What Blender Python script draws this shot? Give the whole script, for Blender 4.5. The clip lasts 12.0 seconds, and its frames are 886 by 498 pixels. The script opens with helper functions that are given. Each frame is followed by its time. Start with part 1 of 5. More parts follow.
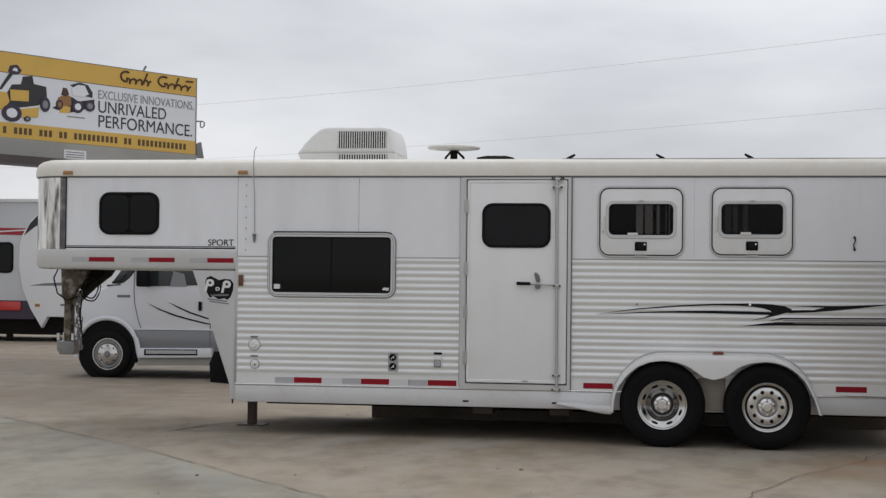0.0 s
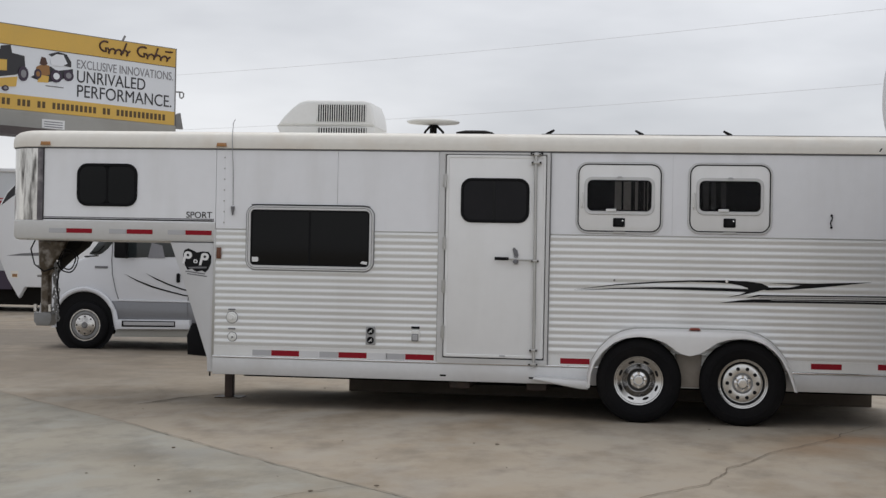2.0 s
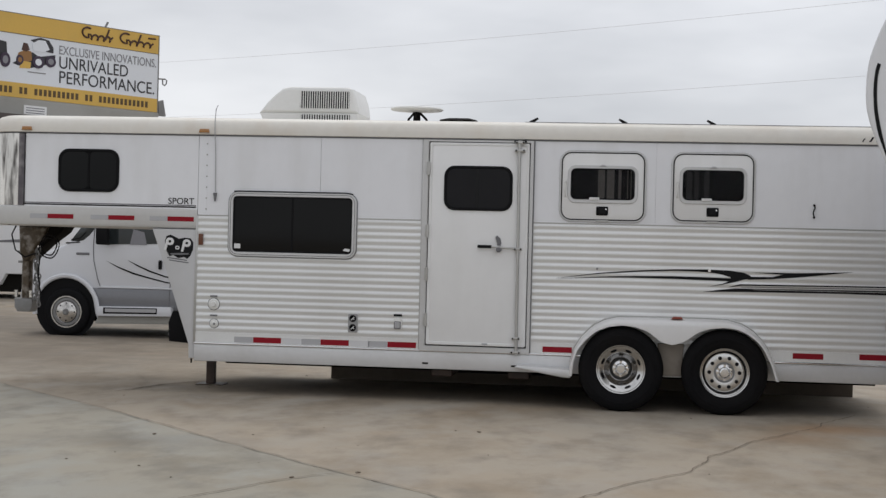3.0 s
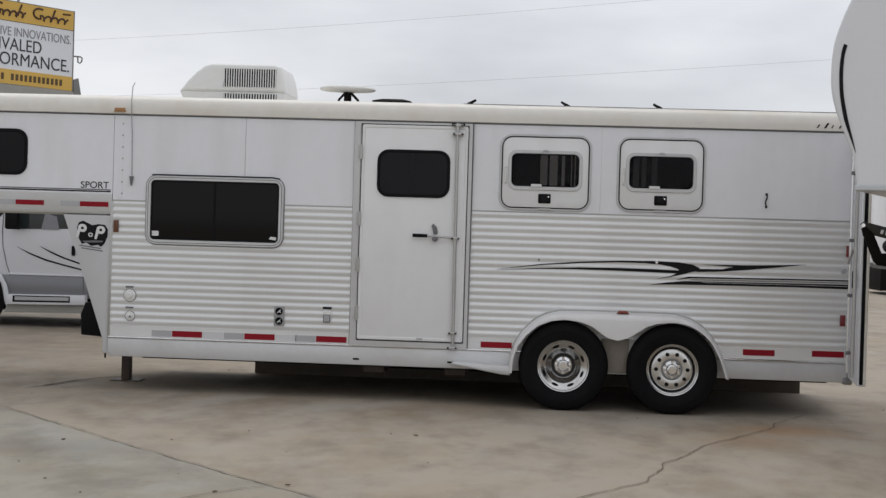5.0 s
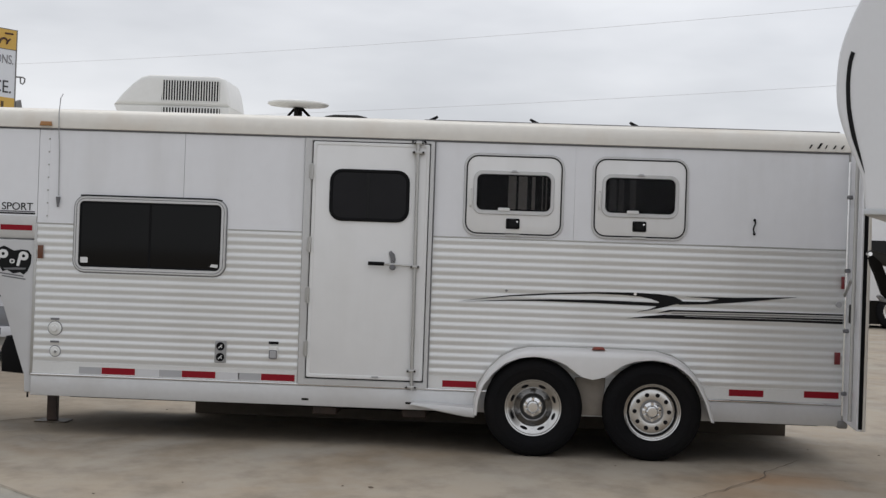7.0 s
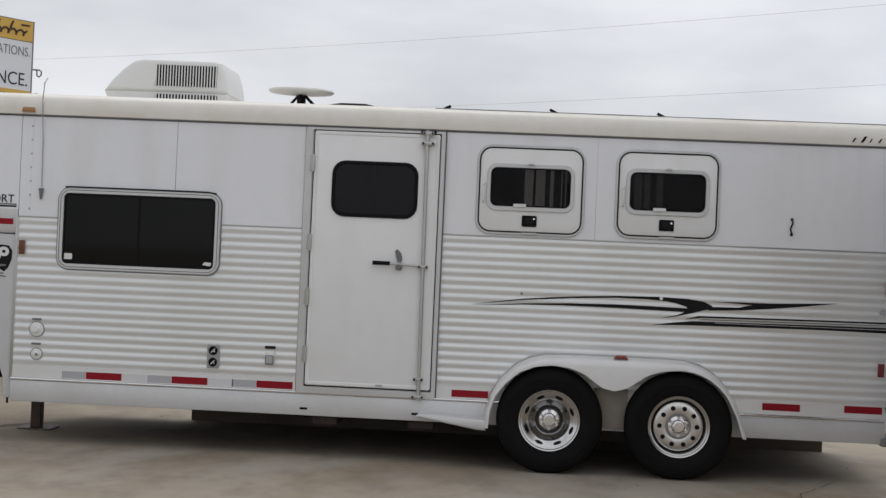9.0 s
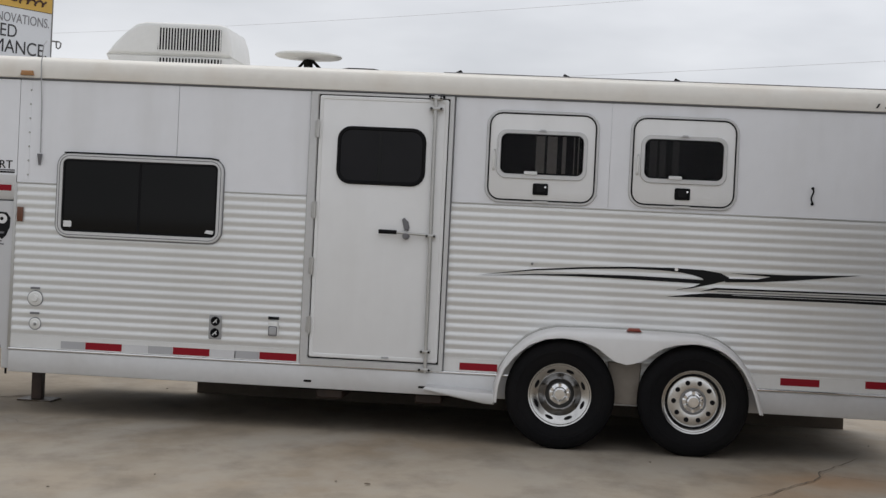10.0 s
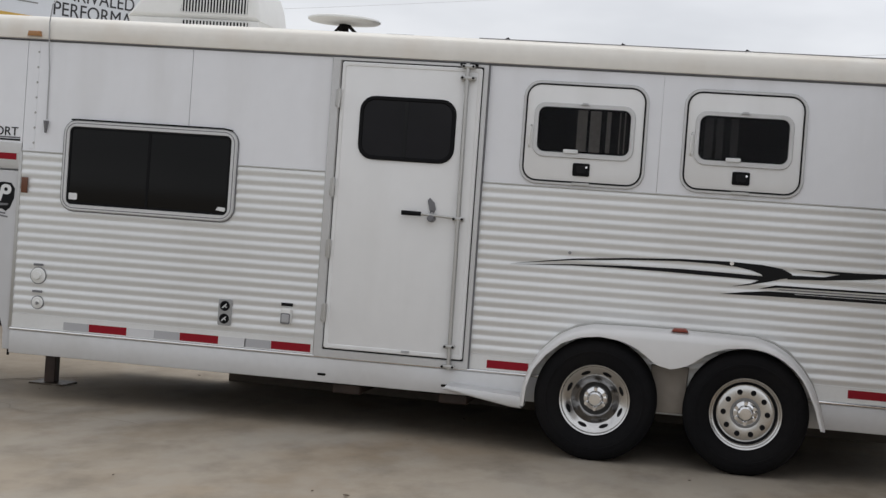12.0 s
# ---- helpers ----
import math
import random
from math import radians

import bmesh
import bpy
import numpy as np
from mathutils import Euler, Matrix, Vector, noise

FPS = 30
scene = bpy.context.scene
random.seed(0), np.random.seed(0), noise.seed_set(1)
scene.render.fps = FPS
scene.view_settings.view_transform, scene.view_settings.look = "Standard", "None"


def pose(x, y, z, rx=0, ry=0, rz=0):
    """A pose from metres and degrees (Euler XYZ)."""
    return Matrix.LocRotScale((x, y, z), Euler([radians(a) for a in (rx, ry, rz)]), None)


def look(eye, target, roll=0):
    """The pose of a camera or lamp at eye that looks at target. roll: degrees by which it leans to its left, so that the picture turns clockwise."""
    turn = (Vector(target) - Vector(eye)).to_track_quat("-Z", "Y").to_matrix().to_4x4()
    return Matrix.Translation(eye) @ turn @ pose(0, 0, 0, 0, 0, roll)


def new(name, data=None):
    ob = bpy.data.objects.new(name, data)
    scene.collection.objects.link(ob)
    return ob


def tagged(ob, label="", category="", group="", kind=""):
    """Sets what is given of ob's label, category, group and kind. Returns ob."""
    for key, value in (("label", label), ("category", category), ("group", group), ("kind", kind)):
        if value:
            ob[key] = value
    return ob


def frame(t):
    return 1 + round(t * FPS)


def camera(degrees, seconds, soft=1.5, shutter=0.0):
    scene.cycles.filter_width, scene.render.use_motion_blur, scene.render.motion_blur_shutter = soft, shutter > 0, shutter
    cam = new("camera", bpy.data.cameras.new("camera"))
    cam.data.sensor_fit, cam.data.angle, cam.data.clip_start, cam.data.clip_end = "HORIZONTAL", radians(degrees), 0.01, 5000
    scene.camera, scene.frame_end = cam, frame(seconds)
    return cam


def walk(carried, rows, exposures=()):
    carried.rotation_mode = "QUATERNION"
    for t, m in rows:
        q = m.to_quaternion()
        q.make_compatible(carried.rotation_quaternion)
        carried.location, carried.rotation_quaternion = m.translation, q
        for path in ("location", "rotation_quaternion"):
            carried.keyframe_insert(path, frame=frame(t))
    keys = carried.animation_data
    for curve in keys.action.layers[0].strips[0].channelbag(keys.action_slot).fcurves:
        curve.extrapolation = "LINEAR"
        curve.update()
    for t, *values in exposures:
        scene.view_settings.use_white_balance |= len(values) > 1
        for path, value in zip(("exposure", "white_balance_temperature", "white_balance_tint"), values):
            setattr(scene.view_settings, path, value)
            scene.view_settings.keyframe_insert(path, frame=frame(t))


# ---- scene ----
cam = camera(33.0, 12.0, soft=1.4)
PATH = [
    (0, (3.906, -13.411, 1.441), (3.6004, -11.4350, 1.4824), 0.60),
    (0.5, (3.906, -13.409, 1.452), (3.6061, -11.4323, 1.4842), 0.68),
    (1, (3.910, -13.403, 1.461), (3.6160, -11.4245, 1.4829), 0.79),
    (1.5, (3.914, -13.411, 1.461), (3.6273, -11.4319, 1.4746), 0.93),
    (2, (3.916, -13.416, 1.455), (3.6380, -11.4353, 1.4606), 1.09),
    (2.5, (3.920, -13.413, 1.447), (3.6519, -11.4309, 1.4458), 1.24),
    (3, (3.914, -13.393, 1.435), (3.6589, -11.4093, 1.4276), 1.41),
    (5, (3.707, -12.636, 1.479), (3.5588, -10.6416, 1.4520), 1.73),
    (5.5, (3.671, -12.343, 1.461), (3.5455, -10.3474, 1.4432), 1.78),
    (6, (3.649, -12.057, 1.469), (3.5397, -10.0603, 1.4607), 1.79),
    (6.5, (3.627, -11.781, 1.462), (3.5295, -9.7830, 1.4649), 1.89),
    (7, (3.595, -11.524, 1.461), (3.5060, -9.5261, 1.4758), 1.99),
    (9, (3.693, -10.661, 1.462), (3.5645, -8.6656, 1.4757), 2.50),
    (9.5, (3.778, -10.524, 1.444), (3.6297, -8.5296, 1.4280), 2.56),
    (10, (3.806, -10.336, 1.412), (3.6426, -8.3428, 1.3934), 2.74),
    (10.5, (3.850, -10.086, 1.432), (3.6649, -8.0944, 1.4162), 3.01),
    (11, (4.046, -9.803, 1.433), (3.8091, -7.8172, 1.4179), 3.43),
    (11.5, (4.268, -9.498, 1.476), (3.9709, -7.5206, 1.4331), 3.75),
    (12, (4.491, -9.242, 1.442), (4.1273, -7.2762, 1.3918), 4.13),
]
walk(cam, [(t, look(e, g, r)) for t, e, g, r in PATH], [(0, -0.03), (3, 0.04), (7, 0.04), (9, 0.02), (10.5, 0.04), (12, 0.10)])

# ---- world: overcast sky ----
SUN_UP, SUN_TURN = radians(58), radians(345)
world = bpy.data.worlds.new("overcast_sky")
scene.world = world
world.use_nodes = True
wn, wl = world.node_tree.nodes, world.node_tree.links
sky = wn.new("ShaderNodeTexSky")
sky.sky_type, sky.sun_disc, sky.sun_elevation, sky.sun_rotation = "NISHITA", False, SUN_UP, SUN_TURN
sky_gain = wn.new("ShaderNodeVectorMath")
sky_gain.operation = "SCALE"
sky_gain.inputs["Scale"].default_value = 0.10
wl.new(sky.outputs[0], sky_gain.inputs[0])
w_co = wn.new("ShaderNodeTexCoord")
w_map = wn.new("ShaderNodeMapping")
w_map.inputs["Scale"].default_value = (1.0, 1.0, 3.2)
wl.new(w_co.outputs["Generated"], w_map.inputs[0])
w_noise = wn.new("ShaderNodeTexNoise")
w_noise.inputs["Scale"].default_value, w_noise.inputs["Detail"].default_value, w_noise.inputs["Roughness"].default_value = 2.6, 5.0, 0.5
wl.new(w_map.outputs[0], w_noise.inputs["Vector"])
w_ramp = wn.new("ShaderNodeValToRGB")
w_ramp.color_ramp.elements[0].position, w_ramp.color_ramp.elements[0].color = 0.34, (0.59, 0.605, 0.645, 1)
w_ramp.color_ramp.elements[1].position, w_ramp.color_ramp.elements[1].color = 0.66, (0.94, 0.95, 0.985, 1)
wl.new(w_noise.outputs[0], w_ramp.inputs[0])
w_mix = wn.new("ShaderNodeMix")
w_mix.data_type = "RGBA"
w_mix.inputs["Factor"].default_value = 0.92
wl.new(sky_gain.outputs[0], w_mix.inputs["A"])
wl.new(w_ramp.outputs[0], w_mix.inputs["B"])
w_axis = wn.new("ShaderNodeSeparateXYZ")
wl.new(w_co.outputs["Generated"], w_axis.inputs[0])
w_east = wn.new("ShaderNodeMapRange")
w_east.inputs["From Min"].default_value, w_east.inputs["From Max"].default_value = -0.45, 0.35
w_east.inputs["To Min"].default_value, w_east.inputs["To Max"].default_value = 0.86, 1.06
wl.new(w_axis.outputs["X"], w_east.inputs["Value"])
w_gain = wn.new("ShaderNodeVectorMath")
w_gain.operation = "SCALE"
wl.new(w_mix.outputs["Result"], w_gain.inputs[0])
wl.new(w_east.outputs[0], w_gain.inputs["Scale"])
wl.new(w_gain.outputs[0], wn["Background"].inputs["Color"])
wn["Background"].inputs["Strength"].default_value = 1.0

sun_data = bpy.data.lights.new("sun", "SUN")
sun_data.energy, sun_data.angle, sun_data.color = 0.75, radians(40), (1.0, 0.97, 0.92)
sun = new("sun", sun_data)
sun.rotation_euler = (radians(-32), 0, radians(15))

# ---- small tools ----
ORG = {}


def thing(name, at, label, category, group=""):
    ob = new(name)
    ob.location = at
    ob.empty_display_size = 0.2
    ORG[ob.name] = Vector(at)
    return tagged(ob, label, category, group)


def finish(bm, name, material, at):
    bmesh.ops.recalc_face_normals(bm, faces=bm.faces)
    me = bpy.data.meshes.new(name)
    if at.length:
        bmesh.ops.translate(bm, verts=bm.verts, vec=-at)
    bm.to_mesh(me)
    bm.free()
    me.materials.append(material)
    me.shade_smooth()
    me.set_sharp_from_angle(angle=radians(38))
    return me


def part(name, bm, material, parent, label=""):
    """One mesh, built in world places, under a thing or a part."""
    at = ORG[parent.name]
    ob = new(name, finish(bm, name, material, at))
    ob.parent = parent
    ORG[ob.name] = at
    return tagged(ob, label)


def piece(name, me, parent, at):
    ob = new(name, me)
    ob.parent, ob.location = parent, Vector(at) - ORG[parent.name]
    ORG[ob.name] = Vector(at)
    return ob


def setting(name, bm, material, label=""):
    return tagged(new(name, finish(bm, name, material, Vector())), label, kind="structure")


def put(bm, other):
    """Adds the bmesh other to bm."""
    tmp = bpy.data.meshes.new("tmp")
    other.to_mesh(tmp)
    other.free()
    bm.from_mesh(tmp)
    bpy.data.meshes.remove(tmp)
    return bm


def box(x0, x1, y0, y1, z0, z1, bev=0.0, seg=2):
    bm = bmesh.new()
    bmesh.ops.create_cube(bm, size=1, matrix=Matrix.Translation(((x0 + x1) / 2, (y0 + y1) / 2, (z0 + z1) / 2)) @ Matrix.Diagonal((x1 - x0, y1 - y0, z1 - z0, 1)))
    if bev:
        bmesh.ops.bevel(bm, geom=bm.edges, offset=bev, segments=seg, profile=0.5, affect="EDGES", clamp_overlap=True)
    return bm


def prism(pts, y0, y1, bev=0.0, seg=2):
    """A polygon in x and z, drawn out along y."""
    bm = bmesh.new()
    a = [bm.verts.new((x, y0, z)) for x, z in pts]
    b = [bm.verts.new((x, y1, z)) for x, z in pts]
    n = len(pts)
    bm.faces.new(a)
    bm.faces.new(b[::-1])
    for i in range(n):
        bm.faces.new((a[i], b[i], b[(i + 1) % n], a[(i + 1) % n]))
    bmesh.ops.recalc_face_normals(bm, faces=bm.faces)
    if bev:
        rim = [e for e in bm.edges if abs(e.verts[0].co.y - e.verts[1].co.y) < 1e-6]
        bmesh.ops.bevel(bm, geom=rim, offset=bev, segments=seg, profile=0.5, affect="EDGES", clamp_overlap=True)
    return bm


def rrect(x0, x1, z0, z1, r, n=5):
    pts = []
    for cx, cz, a in ((x1 - r, z1 - r, 0), (x0 + r, z1 - r, 90), (x0 + r, z0 + r, 180), (x1 - r, z0 + r, 270)):
        pts += [(cx + r * math.cos(radians(a + 90 * i / n)), cz + r * math.sin(radians(a + 90 * i / n))) for i in range(n + 1)]
    return pts


def hoop(outer, inner, y0, y1, slope=0.0):
    """A frame between two outlines of the same count; the front (y0) is bevelled by slope."""
    bm = bmesh.new()
    n = len(outer)
    mid = [((o[0] * (1 - slope) + i[0] * slope), (o[1] * (1 - slope) + i[1] * slope)) for o, i in zip(outer, inner)]
    mid2 = [((o[0] * slope + i[0] * (1 - slope)), (o[1] * slope + i[1] * (1 - slope))) for o, i in zip(outer, inner)]
    loops = [[bm.verts.new((x, y, z)) for x, z in lp] for lp, y in ((outer, y1), (outer, y0 + (y1 - y0) * 0.35), (mid, y0), (mid2, y0), (inner, y0 + (y1 - y0) * 0.35), (inner, y1))]
    for k in range(len(loops)):
        a, b = loops[k], loops[(k + 1) % len(loops)]
        for i in range(n):
            bm.faces.new((a[i], a[(i + 1) % n], b[(i + 1) % n], b[i]))
    return bm


def rod(p, q, r, r2=None, seg=12):
    bm = bmesh.new()
    p, q = Vector(p), Vector(q)
    m = Matrix.Translation((p + q) / 2) @ (q - p).to_track_quat("Z", "Y").to_matrix().to_4x4()
    bmesh.ops.create_cone(bm, cap_ends=True, segments=seg, radius1=r, radius2=r if r2 is None else r2, depth=(q - p).length, matrix=m)
    return bm


def tube(pts, r, seg=8):
    bm = bmesh.new()
    pts = [Vector(p) for p in pts]
    loops = []
    for i, p in enumerate(pts):
        d = (pts[min(i + 1, len(pts) - 1)] - pts[max(i - 1, 0)]).normalized()
        side = d.cross(Vector((0.13, 0.31, 1)) if abs(d.z) < 0.9 else Vector((0.2, 1, 0.1))).normalized()
        up = side.cross(d)
        loops.append([bm.verts.new(p + r * (math.cos(a) * side + math.sin(a) * up)) for a in (2 * math.pi * k / seg for k in range(seg))])
    for a, b in zip(loops, loops[1:]):
        for k in range(seg):
            bm.faces.new((a[k], a[(k + 1) % seg], b[(k + 1) % seg], b[k]))
    bm.faces.new(loops[0][::-1])
    bm.faces.new(loops[-1])
    return bm


def lathe(profile, cx, cz, seg=48, y=0.0, caps=True):
    """Turns a profile of (radius, y) round the line through (cx, cz) along y."""
    bm = bmesh.new()
    loops = [[bm.verts.new((cx + r * math.cos(2 * math.pi * k / seg), y + d, cz + r * math.sin(2 * math.pi * k / seg))) for k in range(seg)] for r, d in profile]
    for a, b in zip(loops, loops[1:]):
        for k in range(seg):
            bm.faces.new((a[k], a[(k + 1) % seg], b[(k + 1) % seg], b[k]))
    if caps and profile[0][0] > 1e-4:
        bm.faces.new(loops[0])
    if caps and profile[-1][0] > 1e-4:
        bm.faces.new(loops[-1][::-1])
    bmesh.ops.remove_doubles(bm, verts=bm.verts, dist=1e-5)
    return bm


def decal(pts, y, thick=0.0015):
    return prism(pts, y - thick, y)


def lettering(name, text, material, parent, m, width, height, label=""):
    """Built-in font, stretched to a width and a capital height; the pose m has x along the line and y up."""
    cu = bpy.data.curves.new(name, "FONT")
    cu.body, cu.extrude = text, 0.002
    tmp = new(name, cu)
    bpy.context.view_layer.update()
    me = bpy.data.meshes.new_from_object(tmp.evaluated_get(bpy.context.evaluated_depsgraph_get()))
    bpy.data.objects.remove(tmp)
    xs, ys = [v.co.x for v in me.vertices], [v.co.y for v in me.vertices]
    x0, sx, y0, sy = min(xs), width / (max(xs) - min(xs)), min(ys), height / (max(ys) - min(ys))
    at = ORG[parent.name]
    for v in me.vertices:
        v.co = m @ Vector(((v.co.x - x0) * sx, (v.co.y - y0) * sy, v.co.z)) - at
    me.materials.clear()
    me.materials.append(material)
    ob = new(name, me)
    ob.parent = parent
    ORG[ob.name] = at
    return tagged(ob, label)


# ---- materials ----
def surface(name, colour, rough=0.5, metal=0.0, vary=0.12, grain=30.0, stain=1.5, bump=0.0, dirt=None, dirt_amount=0.35, streak=False, spec=0.5, coat=0.0, rand=0.0):
    mt = bpy.data.materials.new(name)
    mt.use_nodes = True
    n, l = mt.node_tree.nodes, mt.node_tree.links
    b = n["Principled BSDF"]
    b.inputs["Metallic"].default_value, b.inputs["Specular IOR Level"].default_value, b.inputs["Coat Weight"].default_value = metal, spec, coat
    b.inputs["Coat Roughness"].default_value = 0.08
    co = n.new("ShaderNodeTexCoord")
    fine, wide = n.new("ShaderNodeTexNoise"), n.new("ShaderNodeTexNoise")
    for tex, s in ((fine, grain), (wide, stain)):
        tex.inputs["Scale"].default_value, tex.inputs["Detail"].default_value = s, 6.0
        l.new(co.outputs["Object"], tex.inputs["Vector"])
    if streak:
        mp = n.new("ShaderNodeMapping")
        mp.inputs["Scale"].default_value = (2.6, 2.6, 0.45)
        l.new(co.outputs["Object"], mp.inputs[0])
        l.new(mp.outputs[0], wide.inputs["Vector"])
    base = n.new("ShaderNodeMix")
    base.data_type = "RGBA"
    base.inputs["A"].default_value = (*[c * (1 - vary) for c in colour], 1)
    base.inputs["B"].default_value = (*[min(1, c * (1 + vary)) for c in colour], 1)
    l.new(fine.outputs[0], base.inputs["Factor"])
    last = base.outputs["Result"]
    if dirt:
        ramp = n.new("ShaderNodeMapRange")
        ramp.inputs["From Min"].default_value, ramp.inputs["From Max"].default_value, ramp.inputs["To Max"].default_value = 0.48, 0.80, dirt_amount
        l.new(wide.outputs[0], ramp.inputs["Value"])
        mix = n.new("ShaderNodeMix")
        mix.data_type = "RGBA"
        mix.inputs["B"].default_value = (*dirt, 1)
        l.new(ramp.outputs[0], mix.inputs["Factor"])
        l.new(last, mix.inputs["A"])
        last = mix.outputs["Result"]
    if rand:
        info = n.new("ShaderNodeObjectInfo")
        hsv = n.new("ShaderNodeHueSaturation")
        mr = n.new("ShaderNodeMapRange")
        mr.inputs["To Min"].default_value, mr.inputs["To Max"].default_value = 1 - rand, 1 + rand
        l.new(info.outputs["Random"], mr.inputs["Value"])
        l.new(mr.outputs[0], hsv.inputs["Value"])
        l.new(last, hsv.inputs["Color"])
        last = hsv.outputs[0]
    l.new(last, b.inputs["Base Color"])
    rr = n.new("ShaderNodeMapRange")
    rr.inputs["To Min"].default_value, rr.inputs["To Max"].default_value = rough * 0.85, min(1, rough * 1.2)
    l.new(wide.outputs[0], rr.inputs["Value"])
    l.new(rr.outputs[0], b.inputs["Roughness"])
    if bump:
        bp = n.new("ShaderNodeBump")
        bp.inputs["Strength"].default_value, bp.inputs["Distance"].default_value = bump, 0.01
        l.new(fine.outputs[0], bp.inputs["Height"])
        l.new(bp.outputs[0], b.inputs["Normal"])
    return mt


M_WHITE = surface("white_sheet_paint", (0.83, 0.838, 0.865), 0.30, vary=0.03, grain=9, dirt=(0.52, 0.51, 0.48), dirt_amount=0.24, streak=True)
M_DOORWHITE = surface("white_door_paint", (0.81, 0.81, 0.805), 0.4, vary=0.03, grain=9, dirt=(0.55, 0.54, 0.5), dirt_amount=0.2, streak=True)
M_ROOF = surface("cream_roof_moulding", (0.78, 0.75, 0.69), 0.42, vary=0.06, grain=14, stain=2.0, dirt=(0.56, 0.42, 0.28), dirt_amount=0.42)
M_ALU = surface("ribbed_aluminium", (0.775, 0.78, 0.775), 0.42, 0.62, vary=0.04, grain=40, stain=1.2, dirt=(0.60, 0.59, 0.56), dirt_amount=0.4, rand=0.02)
M_RAIL = surface("satin_rail", (0.67, 0.672, 0.675), 0.42, 0.35, vary=0.05, grain=22, stain=1.6, dirt=(0.46, 0.43, 0.39), dirt_amount=0.4)
M_FRAME = surface("brushed_trim", (0.50, 0.495, 0.48), 0.36, 0.8, vary=0.08, grain=60, dirt=(0.38, 0.36, 0.32), dirt_amount=0.4)
# The dirt colour here paints dark streak reflections onto the polished metal.
M_POLISH = surface("polished_corner", (0.70, 0.68, 0.64), 0.14, 1.0, vary=0.2, grain=6, dirt=(0.06, 0.055, 0.05), dirt_amount=2.0, stain=4.5, streak=True)
M_WORN = surface("worn_dark_trim", (0.12, 0.11, 0.12), 0.35, 0.5, vary=0.6, grain=8, dirt=(0.45, 0.43, 0.42), dirt_amount=0.9, stain=7)
M_CHROME = surface("chrome", (0.80, 0.80, 0.80), 0.12, 1.0, vary=0.04, grain=25)
M_STEELW = surface("silver_wheel", (0.62, 0.615, 0.60), 0.2, 1.0, vary=0.06, grain=30, dirt=(0.30, 0.28, 0.26), dirt_amount=0.35)
M_VANRIM = surface("dull_van_rim", (0.64, 0.625, 0.60), 0.22, 0.9, vary=0.15, grain=30, dirt=(0.12, 0.11, 0.10), dirt_amount=0.6, stain=9)
# Near black: the shade deep in the wheel is put into the colour.
M_DISH = surface("shaded_wheel_dish", (0.022, 0.021, 0.02), 0.45, 0.4, vary=0.2, grain=30)
M_TYRE = surface("tyre_rubber", (0.008, 0.008, 0.009), 0.8, vary=0.25, grain=40, bump=0.15, dirt=(0.025, 0.022, 0.02), dirt_amount=0.5, spec=0.12)
M_RUBBER = surface("black_rubber", (0.005, 0.005, 0.006), 0.6, vary=0.2, spec=0.15)
M_BLACK = surface("black_vinyl", (0.005, 0.005, 0.006), 0.45, vary=0.2, spec=0.2)
M_DARK = surface("dark_chassis", (0.010, 0.009, 0.008), 0.85, vary=0.3, spec=0.1)
M_RUST = surface("weathered_hitch_steel", (0.085, 0.066, 0.046), 0.36, 0.5, vary=0.45, grain=22, bump=0.3, dirt=(0.34, 0.31, 0.28), dirt_amount=1.1, stain=13)
M_GALV = surface("grey_casting", (0.24, 0.24, 0.24), 0.5, 0.3, vary=0.15, dirt=(0.12, 0.11, 0.1), dirt_amount=0.5, stain=8)
M_GLASS = surface("tinted_glass", (0.003, 0.003, 0.003), 0.05, vary=0.1, spec=0.22, stain=0.8)
M_DGREY = surface("grey_decal", (0.16, 0.16, 0.17), 0.4, vary=0.1)
M_RED = surface("red_reflective_tape", (0.27, 0.006, 0.016), 0.45, vary=0.15, grain=120, spec=0.2)
M_TAPE = surface("silver_reflective_tape", (0.45, 0.45, 0.465), 0.45, 0.2, vary=0.06, grain=120)
M_TAPEPALE = surface("pale_reflective_tape", (0.66, 0.66, 0.67), 0.4, 0.1, vary=0.05, grain=120)
M_REDLAMP = surface("red_lamp_lens", (0.17, 0.008, 0.012), 0.3, vary=0.1, coat=0.5)
M_TAIL = surface("bright_red_lens", (0.50, 0.025, 0.022), 0.3, vary=0.15, coat=0.4)
M_AMBER = surface("amber_lamp_lens", (0.38, 0.175, 0.05), 0.3, vary=0.1, coat=0.5)
M_FENDLAMP = surface("faded_red_lens", (0.26, 0.055, 0.035), 0.35, vary=0.15)
M_AMBERDARK = surface("aged_amber_lens", (0.13, 0.045, 0.02), 0.35, vary=0.15)
M_WFRAME = surface("grey_window_frame", (0.64, 0.64, 0.64), 0.36, 0.5, vary=0.08, grain=60)
M_PLASTIC = surface("white_plastic", (0.78, 0.78, 0.76), 0.42, vary=0.04, dirt=(0.62, 0.6, 0.55), dirt_amount=0.25, stain=4)
M_GREYP = surface("grey_plastic", (0.42, 0.42, 0.43), 0.5, vary=0.08)
M_SOCKET = surface("socket_plate_metal", (0.36, 0.36, 0.36), 0.45, 0.2, vary=0.1, grain=40)
M_STICK = surface("white_sticker", (0.74, 0.74, 0.74), 0.5, vary=0.05)
M_POST = surface("interior_post", (0.24, 0.22, 0.19), 0.5, vary=0.3)
M_VAN = surface("white_van_paint", (0.67, 0.68, 0.71), 0.22, vary=0.02, coat=0.3, dirt=(0.6, 0.59, 0.56), dirt_amount=0.2)
M_VANGREY = surface("silver_van_paint", (0.20, 0.203, 0.215), 0.3, 0.35, vary=0.05, coat=0.3)
